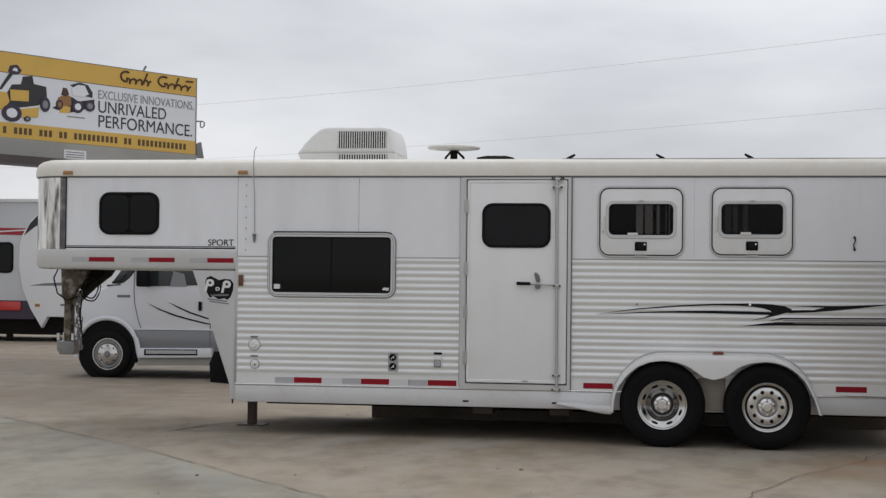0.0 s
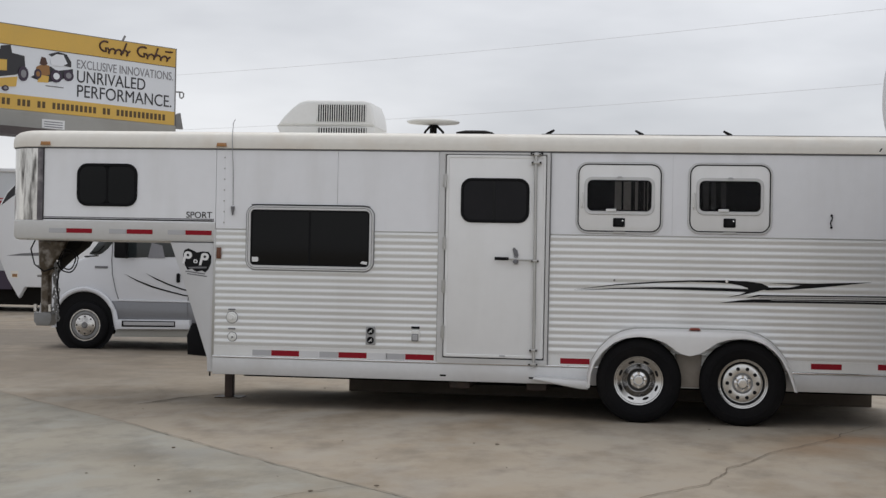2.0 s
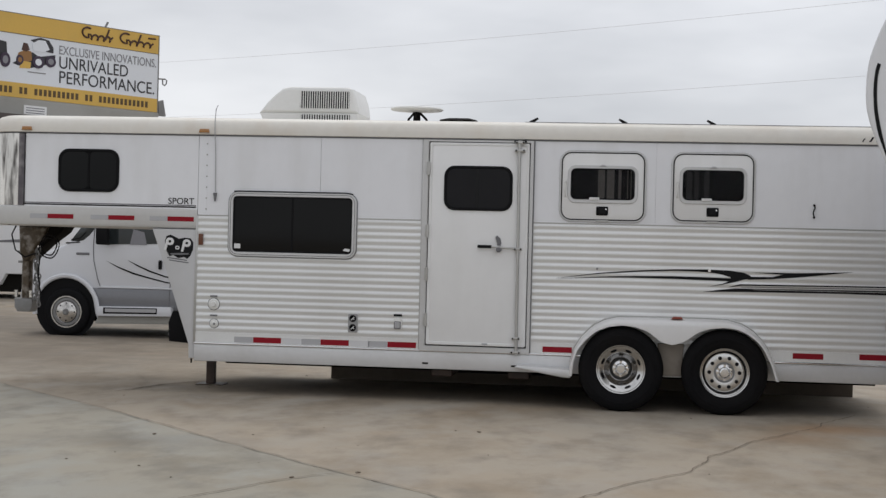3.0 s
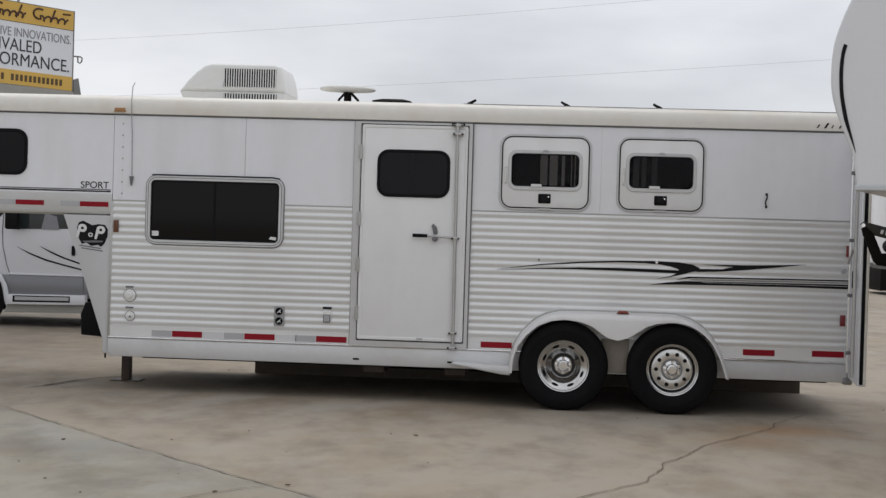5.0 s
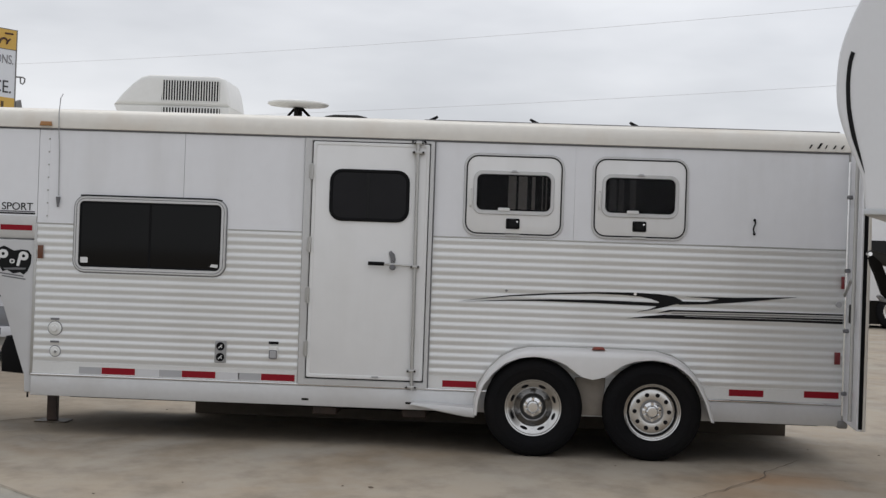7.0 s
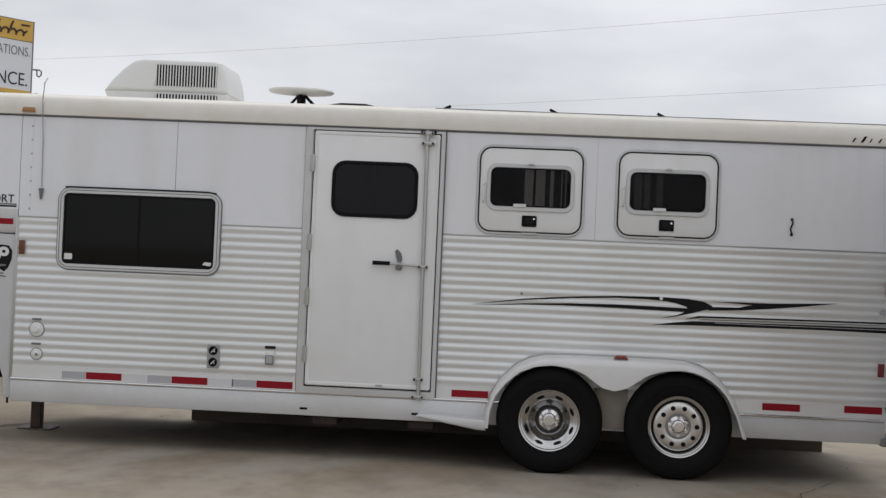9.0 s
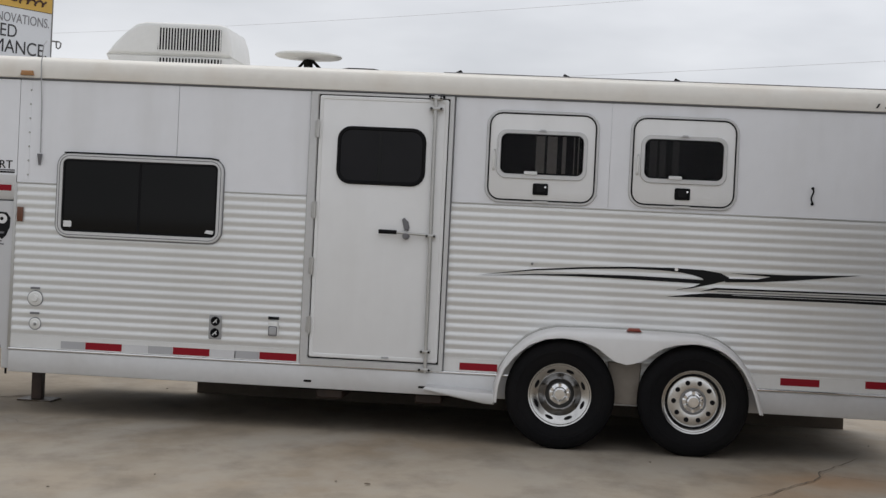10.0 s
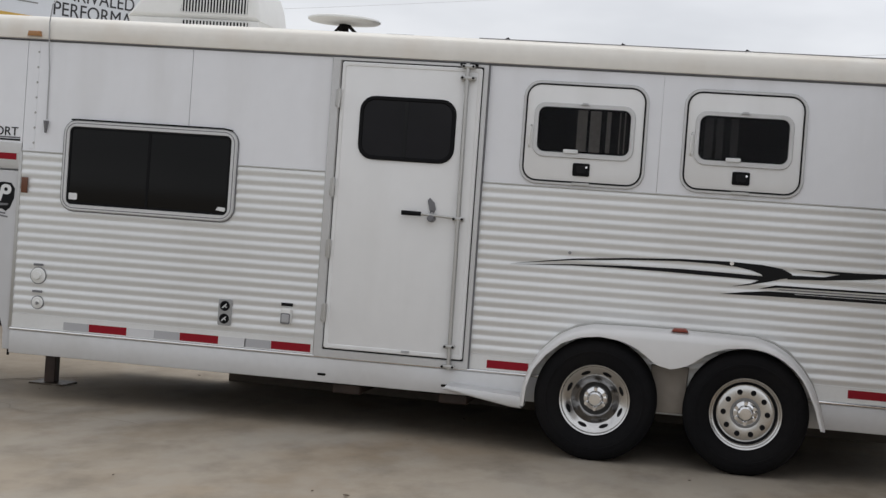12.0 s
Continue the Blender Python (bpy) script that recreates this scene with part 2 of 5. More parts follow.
M_CAMPER = surface("white_gelcoat", (0.77, 0.78, 0.80), 0.25, vary=0.02, coat=0.2, dirt=(0.66, 0.65, 0.63), dirt_amount=0.15)
M_CAMPERGREY = surface("pale_grey_gelcoat", (0.58, 0.60, 0.62), 0.3, vary=0.03)
M_MAROON = surface("red_stripe", (0.35, 0.02, 0.03), 0.35, vary=0.1)
M_YELLOW = surface("yellow_print", (0.68, 0.43, 0.09), 0.55, vary=0.06, dirt=(0.52, 0.36, 0.12), dirt_amount=0.3)
M_PRINT = surface("white_print", (0.76, 0.79, 0.83), 0.55, vary=0.04)
M_INK = surface("dark_print", (0.03, 0.03, 0.035), 0.55, vary=0.1)
M_INKGREY = surface("grey_print", (0.24, 0.24, 0.26), 0.55, vary=0.1)
M_BROWN = surface("brown_print", (0.07, 0.03, 0.02), 0.55, vary=0.1)
M_BOARD = surface("grey_board_frame", (0.23, 0.23, 0.23), 0.6, vary=0.1, dirt=(0.12, 0.11, 0.1), dirt_amount=0.5)
M_WALKWAY = surface("dark_walkway_steel", (0.075, 0.062, 0.062), 0.7, vary=0.25, dirt=(0.14, 0.11, 0.09), dirt_amount=0.5)
M_SKIRT = surface("pale_grey_skirt_paint", (0.34, 0.335, 0.31), 0.6, vary=0.06, dirt=(0.25, 0.24, 0.21), dirt_amount=0.5)
M_WIRE = surface("weathered_cable", (0.70, 0.70, 0.71), 0.6, vary=0.1)
M_POLE = surface("weathered_pole_wood", (0.16, 0.12, 0.09), 0.8, vary=0.2, bump=0.3)

M_TRIM = surface("pale_satin_trim", (0.60, 0.60, 0.60), 0.4, 0.5, vary=0.06, grain=50, dirt=(0.40, 0.38, 0.35), dirt_amount=0.4)
M_FENDER = surface("satin_fender_sheet", (0.74, 0.735, 0.73), 0.34, 0.25, vary=0.04, grain=16, stain=2.4, dirt=(0.50, 0.46, 0.41), dirt_amount=0.35)
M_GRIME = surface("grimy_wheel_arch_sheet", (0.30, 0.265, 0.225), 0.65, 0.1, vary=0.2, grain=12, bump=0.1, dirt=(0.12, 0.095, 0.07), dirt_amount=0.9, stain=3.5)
# Brown of shaded ground, for the sheet added beneath the floor.
M_FARSHADE = surface("brown_ground_shade", (0.13, 0.105, 0.082), 0.9, vary=0.2, grain=12, dirt=(0.085, 0.07, 0.055), dirt_amount=0.7, stain=2.5)
# Chrome darkened in colour for the dark reflections inside the bowl.
M_BOWL = surface("dark_reflection_bowl", (0.24, 0.235, 0.23), 0.16, 1.0, vary=0.12, grain=14, dirt=(0.14, 0.13, 0.12), dirt_amount=0.5, stain=9)
M_POSTDIM = surface("interior_post_in_shade", (0.05, 0.048, 0.045), 0.5, vary=0.3)
M_LEG = surface("brown_painted_leg", (0.035, 0.022, 0.017), 0.6, vary=0.3, dirt=(0.10, 0.06, 0.04), dirt_amount=0.6, stain=6)
M_LOWERDARK = surface("charcoal_unseen_wall", (0.055, 0.056, 0.06), 0.35, vary=0.08)
M_VANGLASS = surface("grey_tinted_van_glass", (0.030, 0.036, 0.038), 0.06, vary=0.3, grain=5, spec=0.6)
M_ORANGE = surface("bronze_print", (0.30, 0.15, 0.05), 0.55, vary=0.1)
M_VIOLET = surface("violet_black_print", (0.045, 0.03, 0.055), 0.55, vary=0.1)
M_LINE = surface("line_print", (0.10, 0.062, 0.022), 0.55, vary=0.1)
# Greyer than the side sheets, with slight mottling.
M_SLANT = surface("slant_grey_paint", (0.56, 0.56, 0.565), 0.4, vary=0.04, grain=9, dirt=(0.50, 0.48, 0.45), dirt_amount=0.4, stain=2.5)
M_DOORGLASS = surface("smoky_door_glass", (0.010, 0.0095, 0.011), 0.07, vary=0.5, grain=3, spec=0.16)
M_LOADER = surface("dark_olive_paint", (0.022, 0.020, 0.014), 0.5, vary=0.2)

M_PANE = surface("tinted_pane", (0.55, 0.55, 0.57), 0.04, vary=0.05, spec=0.25)
_b = M_PANE.node_tree.nodes["Principled BSDF"]
_b.inputs["Transmission Weight"].default_value, _b.inputs["IOR"].default_value = 1.0, 1.15


def concrete(name="stained_shaded_concrete", gain=(1, 1, 1)):
    mt = bpy.data.materials.new(name)
    mt.use_nodes = True
    n, l = mt.node_tree.nodes, mt.node_tree.links
    b = n["Principled BSDF"]
    co = n.new("ShaderNodeTexCoord")

    def noise_at(s, d=6.0, r=0.6, squash=None):
        tex = n.new("ShaderNodeTexNoise")
        tex.inputs["Scale"].default_value, tex.inputs["Detail"].default_value, tex.inputs["Roughness"].default_value = s, d, r
        src = co.outputs["Object"]
        if squash:
            mp = n.new("ShaderNodeMapping")
            mp.inputs["Scale"].default_value = squash
            l.new(src, mp.inputs[0])
            src = mp.outputs[0]
        l.new(src, tex.inputs["Vector"])
        return tex.outputs[0]

    def blend(a, colour, mask, lo, hi, amount):
        mr = n.new("ShaderNodeMapRange")
        mr.inputs["From Min"].default_value, mr.inputs["From Max"].default_value, mr.inputs["To Max"].default_value = lo, hi, amount
        l.new(mask, mr.inputs["Value"])
        mx = n.new("ShaderNodeMix")
        mx.data_type = "RGBA"
        l.new(mr.outputs[0], mx.inputs["Factor"])
        l.new(a, mx.inputs["A"])
        mx.inputs["B"].default_value = (*[a_ * g_ for a_, g_ in zip(colour, gain)], 1)
        return mx.outputs["Result"]
    base = n.new("ShaderNodeRGB")
    base.outputs[0].default_value = (0.375 * gain[0], 0.315 * gain[1], 0.243 * gain[2], 1)
    c = base.outputs[0]
    c = blend(c, (0.38, 0.338, 0.28), noise_at(0.35, 4), 0.45, 0.62, 0.7)
    c = blend(c, (0.215, 0.172, 0.122), noise_at(0.9, 6, 0.65, (1.15, 0.7, 1)), 0.48, 0.74, 0.7)
    c = blend(c, (0.29, 0.205, 0.125), noise_at(0.55, 5), 0.55, 0.75, 0.6)
    c = blend(c, (0.20, 0.172, 0.138), noise_at(2.2, 9, 0.62, (1.15, 0.65, 1)), 0.48, 0.68, 0.6)
    c = blend(c, (0.39, 0.355, 0.305), noise_at(1.3, 8, 0.62, (1.15, 0.65, 1)), 0.50, 0.66, 0.6)
    c = blend(c, (0.10, 0.09, 0.08), noise_at(26.0, 2, 0.5), 0.74, 0.80, 0.5)
    # Three stains, then painted shade before travel trailer, before van, under rear wheels.
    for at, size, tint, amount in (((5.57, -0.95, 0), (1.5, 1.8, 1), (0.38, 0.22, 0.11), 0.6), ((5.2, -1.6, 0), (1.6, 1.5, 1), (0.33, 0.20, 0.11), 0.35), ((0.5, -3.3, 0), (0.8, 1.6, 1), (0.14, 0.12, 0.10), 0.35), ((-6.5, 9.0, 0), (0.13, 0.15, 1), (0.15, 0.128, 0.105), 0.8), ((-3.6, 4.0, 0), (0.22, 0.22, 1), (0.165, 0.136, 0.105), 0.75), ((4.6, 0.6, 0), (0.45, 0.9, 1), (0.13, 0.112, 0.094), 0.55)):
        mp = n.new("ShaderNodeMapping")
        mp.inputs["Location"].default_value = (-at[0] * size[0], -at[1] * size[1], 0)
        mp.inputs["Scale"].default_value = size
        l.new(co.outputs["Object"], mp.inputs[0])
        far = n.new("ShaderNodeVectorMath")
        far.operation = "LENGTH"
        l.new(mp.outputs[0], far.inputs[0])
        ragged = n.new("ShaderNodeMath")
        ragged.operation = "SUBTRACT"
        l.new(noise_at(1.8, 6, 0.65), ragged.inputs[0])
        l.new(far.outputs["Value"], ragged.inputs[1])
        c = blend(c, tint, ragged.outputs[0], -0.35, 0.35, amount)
    l.new(c, b.inputs["Base Color"])
    b.inputs["Roughness"].default_value, b.inputs["Specular IOR Level"].default_value = 0.78, 0.3
    bp = n.new("ShaderNodeBump")
    bp.inputs["Strength"].default_value, bp.inputs["Distance"].default_value = 0.25, 0.01
    l.new(noise_at(40.0, 8, 0.7), bp.inputs["Height"])
    l.new(bp.outputs[0], b.inputs["Normal"])
    return mt


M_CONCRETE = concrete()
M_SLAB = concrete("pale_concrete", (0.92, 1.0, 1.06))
M_CRACK = surface("crack_dirt", (0.17, 0.14, 0.11), 0.9, vary=0.35, grain=15, spec=0.1)
M_JOINT = surface("joint_dirt", (0.28, 0.25, 0.21), 0.9, vary=0.3, grain=9, spec=0.1)

# ---- ground ----
bm = bmesh.new()
bmesh.ops.create_grid(bm, x_segments=8, y_segments=8, size=1500)
ground = setting("ground", bm, M_CONCRETE, "stained grey-brown concrete yard with cracks and painted shade")
ORG[ground.name] = Vector()


def ribbon(pts, width, z=0.004, wobble=0.03, step=0.06):
    """A thin uneven strip along a line on the ground."""
    bm = bmesh.new()
    line = []
    for (ax, ay), (bx, by) in zip(pts, pts[1:]):
        k = max(2, int(math.hypot(bx - ax, by - ay) / step))
        line += [(ax + (bx - ax) * i / k, ay + (by - ay) * i / k) for i in range(k)]
    line.append(pts[-1])
    last = None
    for i, (x, y) in enumerate(line):
        q = Vector((x * 2.1, y * 2.1, 3.7))
        x, y = x + wobble * noise.noise(q) + 0.35 * wobble * noise.noise(q * 5), y + wobble * noise.noise(q + Vector((9, 0, 0))) + 0.35 * wobble * noise.noise(q * 5 + Vector((0, 7, 0)))
        w = width * (0.35 + 0.9 * abs(noise.noise(q * 3 + Vector((0, 0, 5))))) * min(1, 0.2 + 0.2 * min(i, len(line) - 1 - i))
        ax, ay = line[max(i - 1, 0)]
        bx, by = line[min(i + 1, len(line) - 1)]
        d = Vector((bx - ax, by - ay, 0)).normalized()
        s = Vector((-d.y, d.x, 0)) * w
        a, b = bm.verts.new(Vector((x, y, z)) + s), bm.verts.new(Vector((x, y, z)) - s)
        if last:
            bm.faces.new((last[0], a, b, last[1]))
        last = (a, b)
    return bm


CRACK = [(3.40, -5.5), (3.65, -4.91), (3.97, -4.14), (4.29, -3.60), (4.46, -2.91), (4.80, -1.98), (5.08, -1.52), (5.36, -1.0), (5.66, -0.26), (5.85, 0.2)]
JOINT = [(-9.0, 7.3), (-6.0, 4.2), (-3.0, 1.15), (-1.96, 0.10), (-0.15, -1.76), (0.40, -2.42), (1.0, -3.08), (1.90, -4.05), (2.90, -5.08), (5.0, -7.2)]
part("crack", ribbon(CRACK, 0.0085, z=0.008, wobble=0.06), M_CRACK, ground)
part("crack", ribbon([(5.50, -0.66), (5.68, -0.78), (5.90, -0.86), (6.3, -1.0)], 0.006, z=0.008), M_CRACK, ground)
part("crack", ribbon([(-0.78, -0.15), (-0.70, 0.10), (-0.58, 0.55), (-0.40, 0.92), (-0.1, 1.3)], 0.024, z=0.008, wobble=0.05), M_CRACK, ground)
part("joint", ribbon(JOINT, 0.012, z=0.012, wobble=0.045), M_JOINT, ground)
part("crack", ribbon([(1.45, -5.6), (1.56, -5.30), (1.75, -4.92), (1.98, -4.52), (2.2, -4.3)], 0.008, z=0.012), M_CRACK, ground)
part("crack", ribbon([(-2.2, -1.6), (-1.4, -1.75), (-0.6, -1.6), (-0.1, -1.62)], 0.006, z=0.012), M_JOINT, ground)
part("crack", ribbon([(-1.2, 1.7), (-0.5, 0.0), (0.3, -0.5), (1.2, -0.6)], 0.007, z=0.008, wobble=0.1), M_JOINT, ground)


def slab():
    bm = bmesh.new()
    pts = [(x, y, 0.004) for x, y in JOINT] + [(38.4, -40.0, 0.004), (-60.0, -40.0, 0.004), (-60.0, 7.6, 0.004)]
    bm.faces.new([bm.verts.new(p) for p in pts])
    return bm


pavement = setting("pavement", slab(), M_SLAB, "paler grey-green concrete slab beside a joint")


def chips():
    """Small dark pebbles and leaf bits lying about."""
    bm = bmesh.new()
    rnd = random.Random(4)
    spots = [(0.50, -2.94), (2.77, -2.08), (1.9, -4.6), (2.25, -4.3)] + [(rnd.uniform(-4, 7), rnd.uniform(-5.5, 2.5)) for _ in range(46)]
    for k, (x, y) in enumerate(spots):
        r = 0.013 if k < 4 else rnd.uniform(0.003, 0.008)
        c = bmesh.new()
        bmesh.ops.create_icosphere(c, subdivisions=1, radius=r, matrix=Matrix.Translation((x, y, 0.006 + r * 0.3)) @ Matrix.Rotation(rnd.uniform(0, 3), 4, "Z") @ Matrix.Diagonal((1.6, 0.8, 0.45, 1)))
        put(bm, c)
    return bm


tagged(new("pebbles", finish(chips(), "pebbles", M_CRACK, Vector())), "scattered dark pebbles and leaf bits on concrete", "pebbles", kind="stuff")

# ---- gooseneck horse trailer ----
W = 2.0
trailer = thing("horse_trailer", (3.2, 1.0, 0.0), "white and silver aluminium gooseneck horse trailer with ribbed sides", "trailer")


def plan(d, x_rear=6.165, x_turn=-1.82, r=0.36, n=8):
    """The outline of the roof and nose from above, drawn in by d."""
    rr = r - d
    pts = [(x_rear - max(d, 0), d)]
    pts += [(x_turn - rr * math.sin(radians(a)), d + rr - rr * math.cos(radians(a))) for a in (90 * i / n for i in range(n + 1))]
    return pts + [(x, W - y) for x, y in reversed(pts)]


def loft(rows, cap=True):
    bm = bmesh.new()
    loops = [[bm.verts.new((x, y, z)) for x, y in pl] for pl, z in rows]
    n = len(loops[0])
    for a, b in zip(loops, loops[1:]):
        for i in range(n):
            bm.faces.new((a[i], a[(i + 1) % n], b[(i + 1) % n], b[i]))
    if cap:
        bm.faces.new(loops[0])
        bm.faces.new(loops[-1])
    return bm


part("roof", loft([(plan(d), z) for d, z in ((-0.012, 2.383), (-0.022, 2.388), (-0.024, 2.43), (-0.018, 2.468), (0.0, 2.503), (0.035, 2.530), (0.09, 2.546), (0.2, 2.553))]), M_ROOF, trailer, "cream rounded roof moulding with rust stains")
part("roof_gutter", loft([(plan(-0.004), 2.378), (plan(-0.014), 2.378), (plan(-0.014), 2.384), (plan(-0.004), 2.384)]), M_DGREY, trailer, "thin dark drip edge")

part("roof_seal", tube([(x, 0.088 + 0.003 * math.sin(x * 7), 2.547) for x in (2.9 + 0.2 * k for k in range(17))], 0.004, 6), M_DGREY, trailer, "dark sealant line along the roof edge")

# gooseneck: band along the bottom, polished front, white side sheets
nose_x = -0.10
nose_plan = lambda d: plan(d, x_rear=nose_x)
part("nose_band", loft([(nose_plan(0.05), 1.508), (nose_plan(0.012), 1.52), (nose_plan(-0.006), 1.548), (nose_plan(-0.006), 1.690), (nose_plan(0.0), 1.696)]), M_RAIL, trailer, "smooth silver lower band of the gooseneck")


def polished():
    bm = bmesh.new()
    pts = [p for p in plan(-0.002) if p[0] < -1.80]
    lo, hi = [[bm.verts.new((x, y, z)) for x, y in pts] for z in (1.696, 2.372)]
    for i in range(len(pts) - 1):
        bm.faces.new((lo[i], lo[i + 1], hi[i + 1], hi[i]))
    inner = [[bm.verts.new((x + 0.03, min(max(y, 0.03), W - 0.03), z)) for x, y in pts] for z in (1.696, 2.372)]
    for i in range(len(pts) - 1):
        bm.faces.new((inner[0][i], inner[1][i], inner[1][i + 1], inner[0][i + 1]))
    return bm


part("nose_front", polished(), M_POLISH, trailer, "polished aluminium wrap-round front with painted streak reflections")
part("nose_edge_trim", box(-1.835, -1.770, -0.006, 0.004, 1.696, 2.372, 0.003, 1), M_WORN, trailer, "worn dark edge trim")
part("nose_side", box(-1.77, nose_x, 0.0, 0.03, 1.696, 2.372), M_WHITE, trailer, "smooth white side sheet")
part("nose_far_side", box(-1.82, nose_x, W - 0.03, W, 1.706, 2.372), M_WHITE, trailer)
part("nose_floor", box(-1.95, nose_x, 0.05, W - 0.05, 1.512, 1.56), M_DARK, trailer)
part("pinstripe", decal([(-1.77, 1.706), (-0.115, 1.706), (-0.115, 1.718), (-1.77, 1.718)], 0.0), M_BLACK, trailer)
part("pinstripe", decal([(-1.77, 1.722), (-0.115, 1.722), (-0.115, 1.732), (-1.77, 1.732)], 0.0), M_DGREY, trailer)
part("pinstripe", decal([(-1.778, 1.706), (-1.768, 1.706), (-1.768, 2.37), (-1.778, 2.37)], -0.0065), M_BLACK, trailer)
lettering("model_lettering", "SPORT", M_BLACK, trailer, pose(-0.378, -0.002, 1.738, 90), 0.245, 0.058, "thin black capital letters on white sheet")


def tape(x0, x1, z0, z1, y, material):
    return part("reflector_tape", box(x0, x1, y - 0.0025, y, z0, z1), material, trailer, "dark red reflective strip" if material is M_RED else "")


for x in (-1.538, -0.949, -0.381):
    tape(x, x + 0.25, 1.580, 1.622, -0.0065, M_RED)
    tape(x - 0.17, x - 0.004, 1.580, 1.622, -0.0065, M_TAPE)

# body core, rails, slanting front
part("body_core", box(-0.098, 6.16, 0.012, W - 0.012, 0.32, 2.383), M_GREYP, trailer)
part("bottom_rail", prism([(-0.10, 0.30), (6.16, 0.30), (6.16, 0.455), (-0.10, 0.455)], -0.012, 0.06, 0.008), M_RAIL, trailer, "smooth silver bottom rail with dust")
part("rail_lip", prism([(-0.10, 0.456), (6.16, 0.456), (6.16, 0.472), (-0.10, 0.472)], -0.022, 0.02, 0.006), M_CHROME, trailer)
part("tape_strip_backing", box(-0.095, 1.985, -0.004, 0.012, 0.473, 0.566), M_ALU, trailer)
part("tape_strip_backing", box(3.0, 6.157, -0.004, 0.012, 0.473, 0.566), M_ALU, trailer)
part("slanting_front", prism([(-0.53, 1.508), (-0.10, 1.508), (-0.10, 0.32), (-0.155, 0.32), (-0.16, 0.45), (-0.404, 1.167)], 0.004, W - 0.004, 0.01), M_SLANT, trailer, "smooth pale grey slanting front wall")
part("gravel_guard", prism([(-0.43, 0.45), (-0.20, 0.435), (-0.20, 0.52), (-0.35, 0.74), (-0.40, 0.735), (-0.44, 0.63)], 0.25, 1.75, 0.03), M_RUBBER, trailer, "black rubber guard")
part("corner_post", prism([(-0.112, 0.46), (-0.09, 0.46), (-0.09, 1.640), (-0.112, 1.640)], -0.008, 0.02, 0.003), M_FRAME, trailer)
part("far_wall", box(-0.10, 6.16, W - 0.012, W, 0.30, 2.383), M_WHITE, trailer)
part("rear_frame", prism([(6.16, 0.30), (6.19, 0.30), (6.19, 2.50), (6.16, 2.50)], 0.0, W, 0.006), M_FRAME, trailer)

# ribbed siding: one mesh a slat, a long rounded rib over a narrow groove
PITCH, Z0 = (1.640 - 0.567) / 18, 0.567


def slat_mesh(name, length):
    p = PITCH
    prof = [(-0.0043 * (0.5 - 0.5 * math.cos(2 * math.pi * (k / 14) ** 1.25)) ** 0.8 + 0.0005, p * k / 14) for k in range(15)]
    bm = bmesh.new()
    a = [bm.verts.new((0, y, z)) for y, z in prof] + [bm.verts.new((0, 0.012, p)), bm.verts.new((0, 0.012, 0))]
    b = [bm.verts.new((length, v.co.y, v.co.z)) for v in a]
    n = len(a)
    for i in range(n):
        bm.faces.new((a[i], b[i], b[(i + 1) % n], a[(i + 1) % n]))
    bm.faces.new(a[::-1])
    bm.faces.new(b)
    return finish(bm, name, M_ALU, Vector())


siding_front = part("siding", box(-0.09, 1.985, 0.008, 0.0115, 0.57, 1.64), M_ALU, trailer, "ribbed bare aluminium siding")
siding_rear = part("siding", box(3.0, 6.157, 0.008, 0.0115, 0.57, 1.64), M_ALU, trailer, "ribbed bare aluminium siding")
m_front, m_rear = slat_mesh("siding_slat", 2.075), slat_mesh("siding_slat", 3.155)
for i in range(18):
    piece("siding_slat", m_front, siding_front, (-0.09, 0.0, Z0 + i * PITCH))
    piece("siding_slat", m_rear, siding_rear, (3.001, 0.0, Z0 + i * PITCH))

# smooth upper sheets, edged by thin seams
for x0, x1 in ((-0.096, 1.0485), (1.0515, 1.985), (3.003, 4.0795), (4.0805, 6.157)):
    part("upper_sheet", box(x0, x1, -0.001, 0.012, 1.644, 2.371, 0.0012, 1), M_WHITE, trailer, "smooth white painted sheet with faint grey streaks")
for x0, x1 in ((-0.096, 1.985), (3.003, 6.157)):
    part("seam_moulding", prism([(x0, 1.637), (x1, 1.637), (x1, 1.647), (x0, 1.647)], -0.008, 0.0, 0.003), M_FRAME, trailer)
strip = part("rivet_strip", box(-0.045, -0.012, -0.004, 0.0, 1.66, 2.37, 0.001, 1), M_WHITE, trailer)
for i in range(7):
    part("rivet", rod((-0.018, -0.004, 1.70 + 0.1 * i), (-0.018, -0.011, 1.70 + 0.1 * i), 0.008, 0.005, 8), M_FRAME, strip)
lead = part("hanging_lead", tube([(0.055, 0.06, 2.66), (0.055, 0.0, 2.62), (0.056, -0.032, 2.5), (0.058, -0.03, 2.39), (0.063, -0.008, 2.2), (0.068, -0.008, 1.86)], 0.0045, 6), M_GREYP, trailer, "thin grey lead hanging over the roof edge")
part("plug", rod((0.068, -0.016, 1.770), (0.068, -0.016, 1.850), 0.007, 0.019, 10), M_DGREY, lead, "dull metal plug end")

# reflector tape, lamps, inlets along the lower side
for x in (0.457, 1.087, 1.706):
    tape(x, x + 0.262, 0.482, 0.533, -0.004, M_RED)
    tape(x - 0.178, x - 0.004, 0.480, 0.533, -0.004, M_TAPE)
for x in (0.457, 1.087):
    tape(x + 0.266, x + 0.448, 0.480, 0.533, -0.004, M_TAPEPALE)
for x, z in ((3.112, 0.486), (5.304, 0.500), (5.872, 0.508)):
    tape(x, x + 0.262, z, z + 0.050, -0.004, M_RED)
for x in (-1.798, -0.092):
    lamp = part("marker_lamp", prism([(x, 2.400), (x + 0.098, 2.400), (x + 0.090, 2.434), (x + 0.008, 2.434)], -0.050, -0.018, 0.008), M_AMBER, trailer, "amber marker lamp on the roof edge")
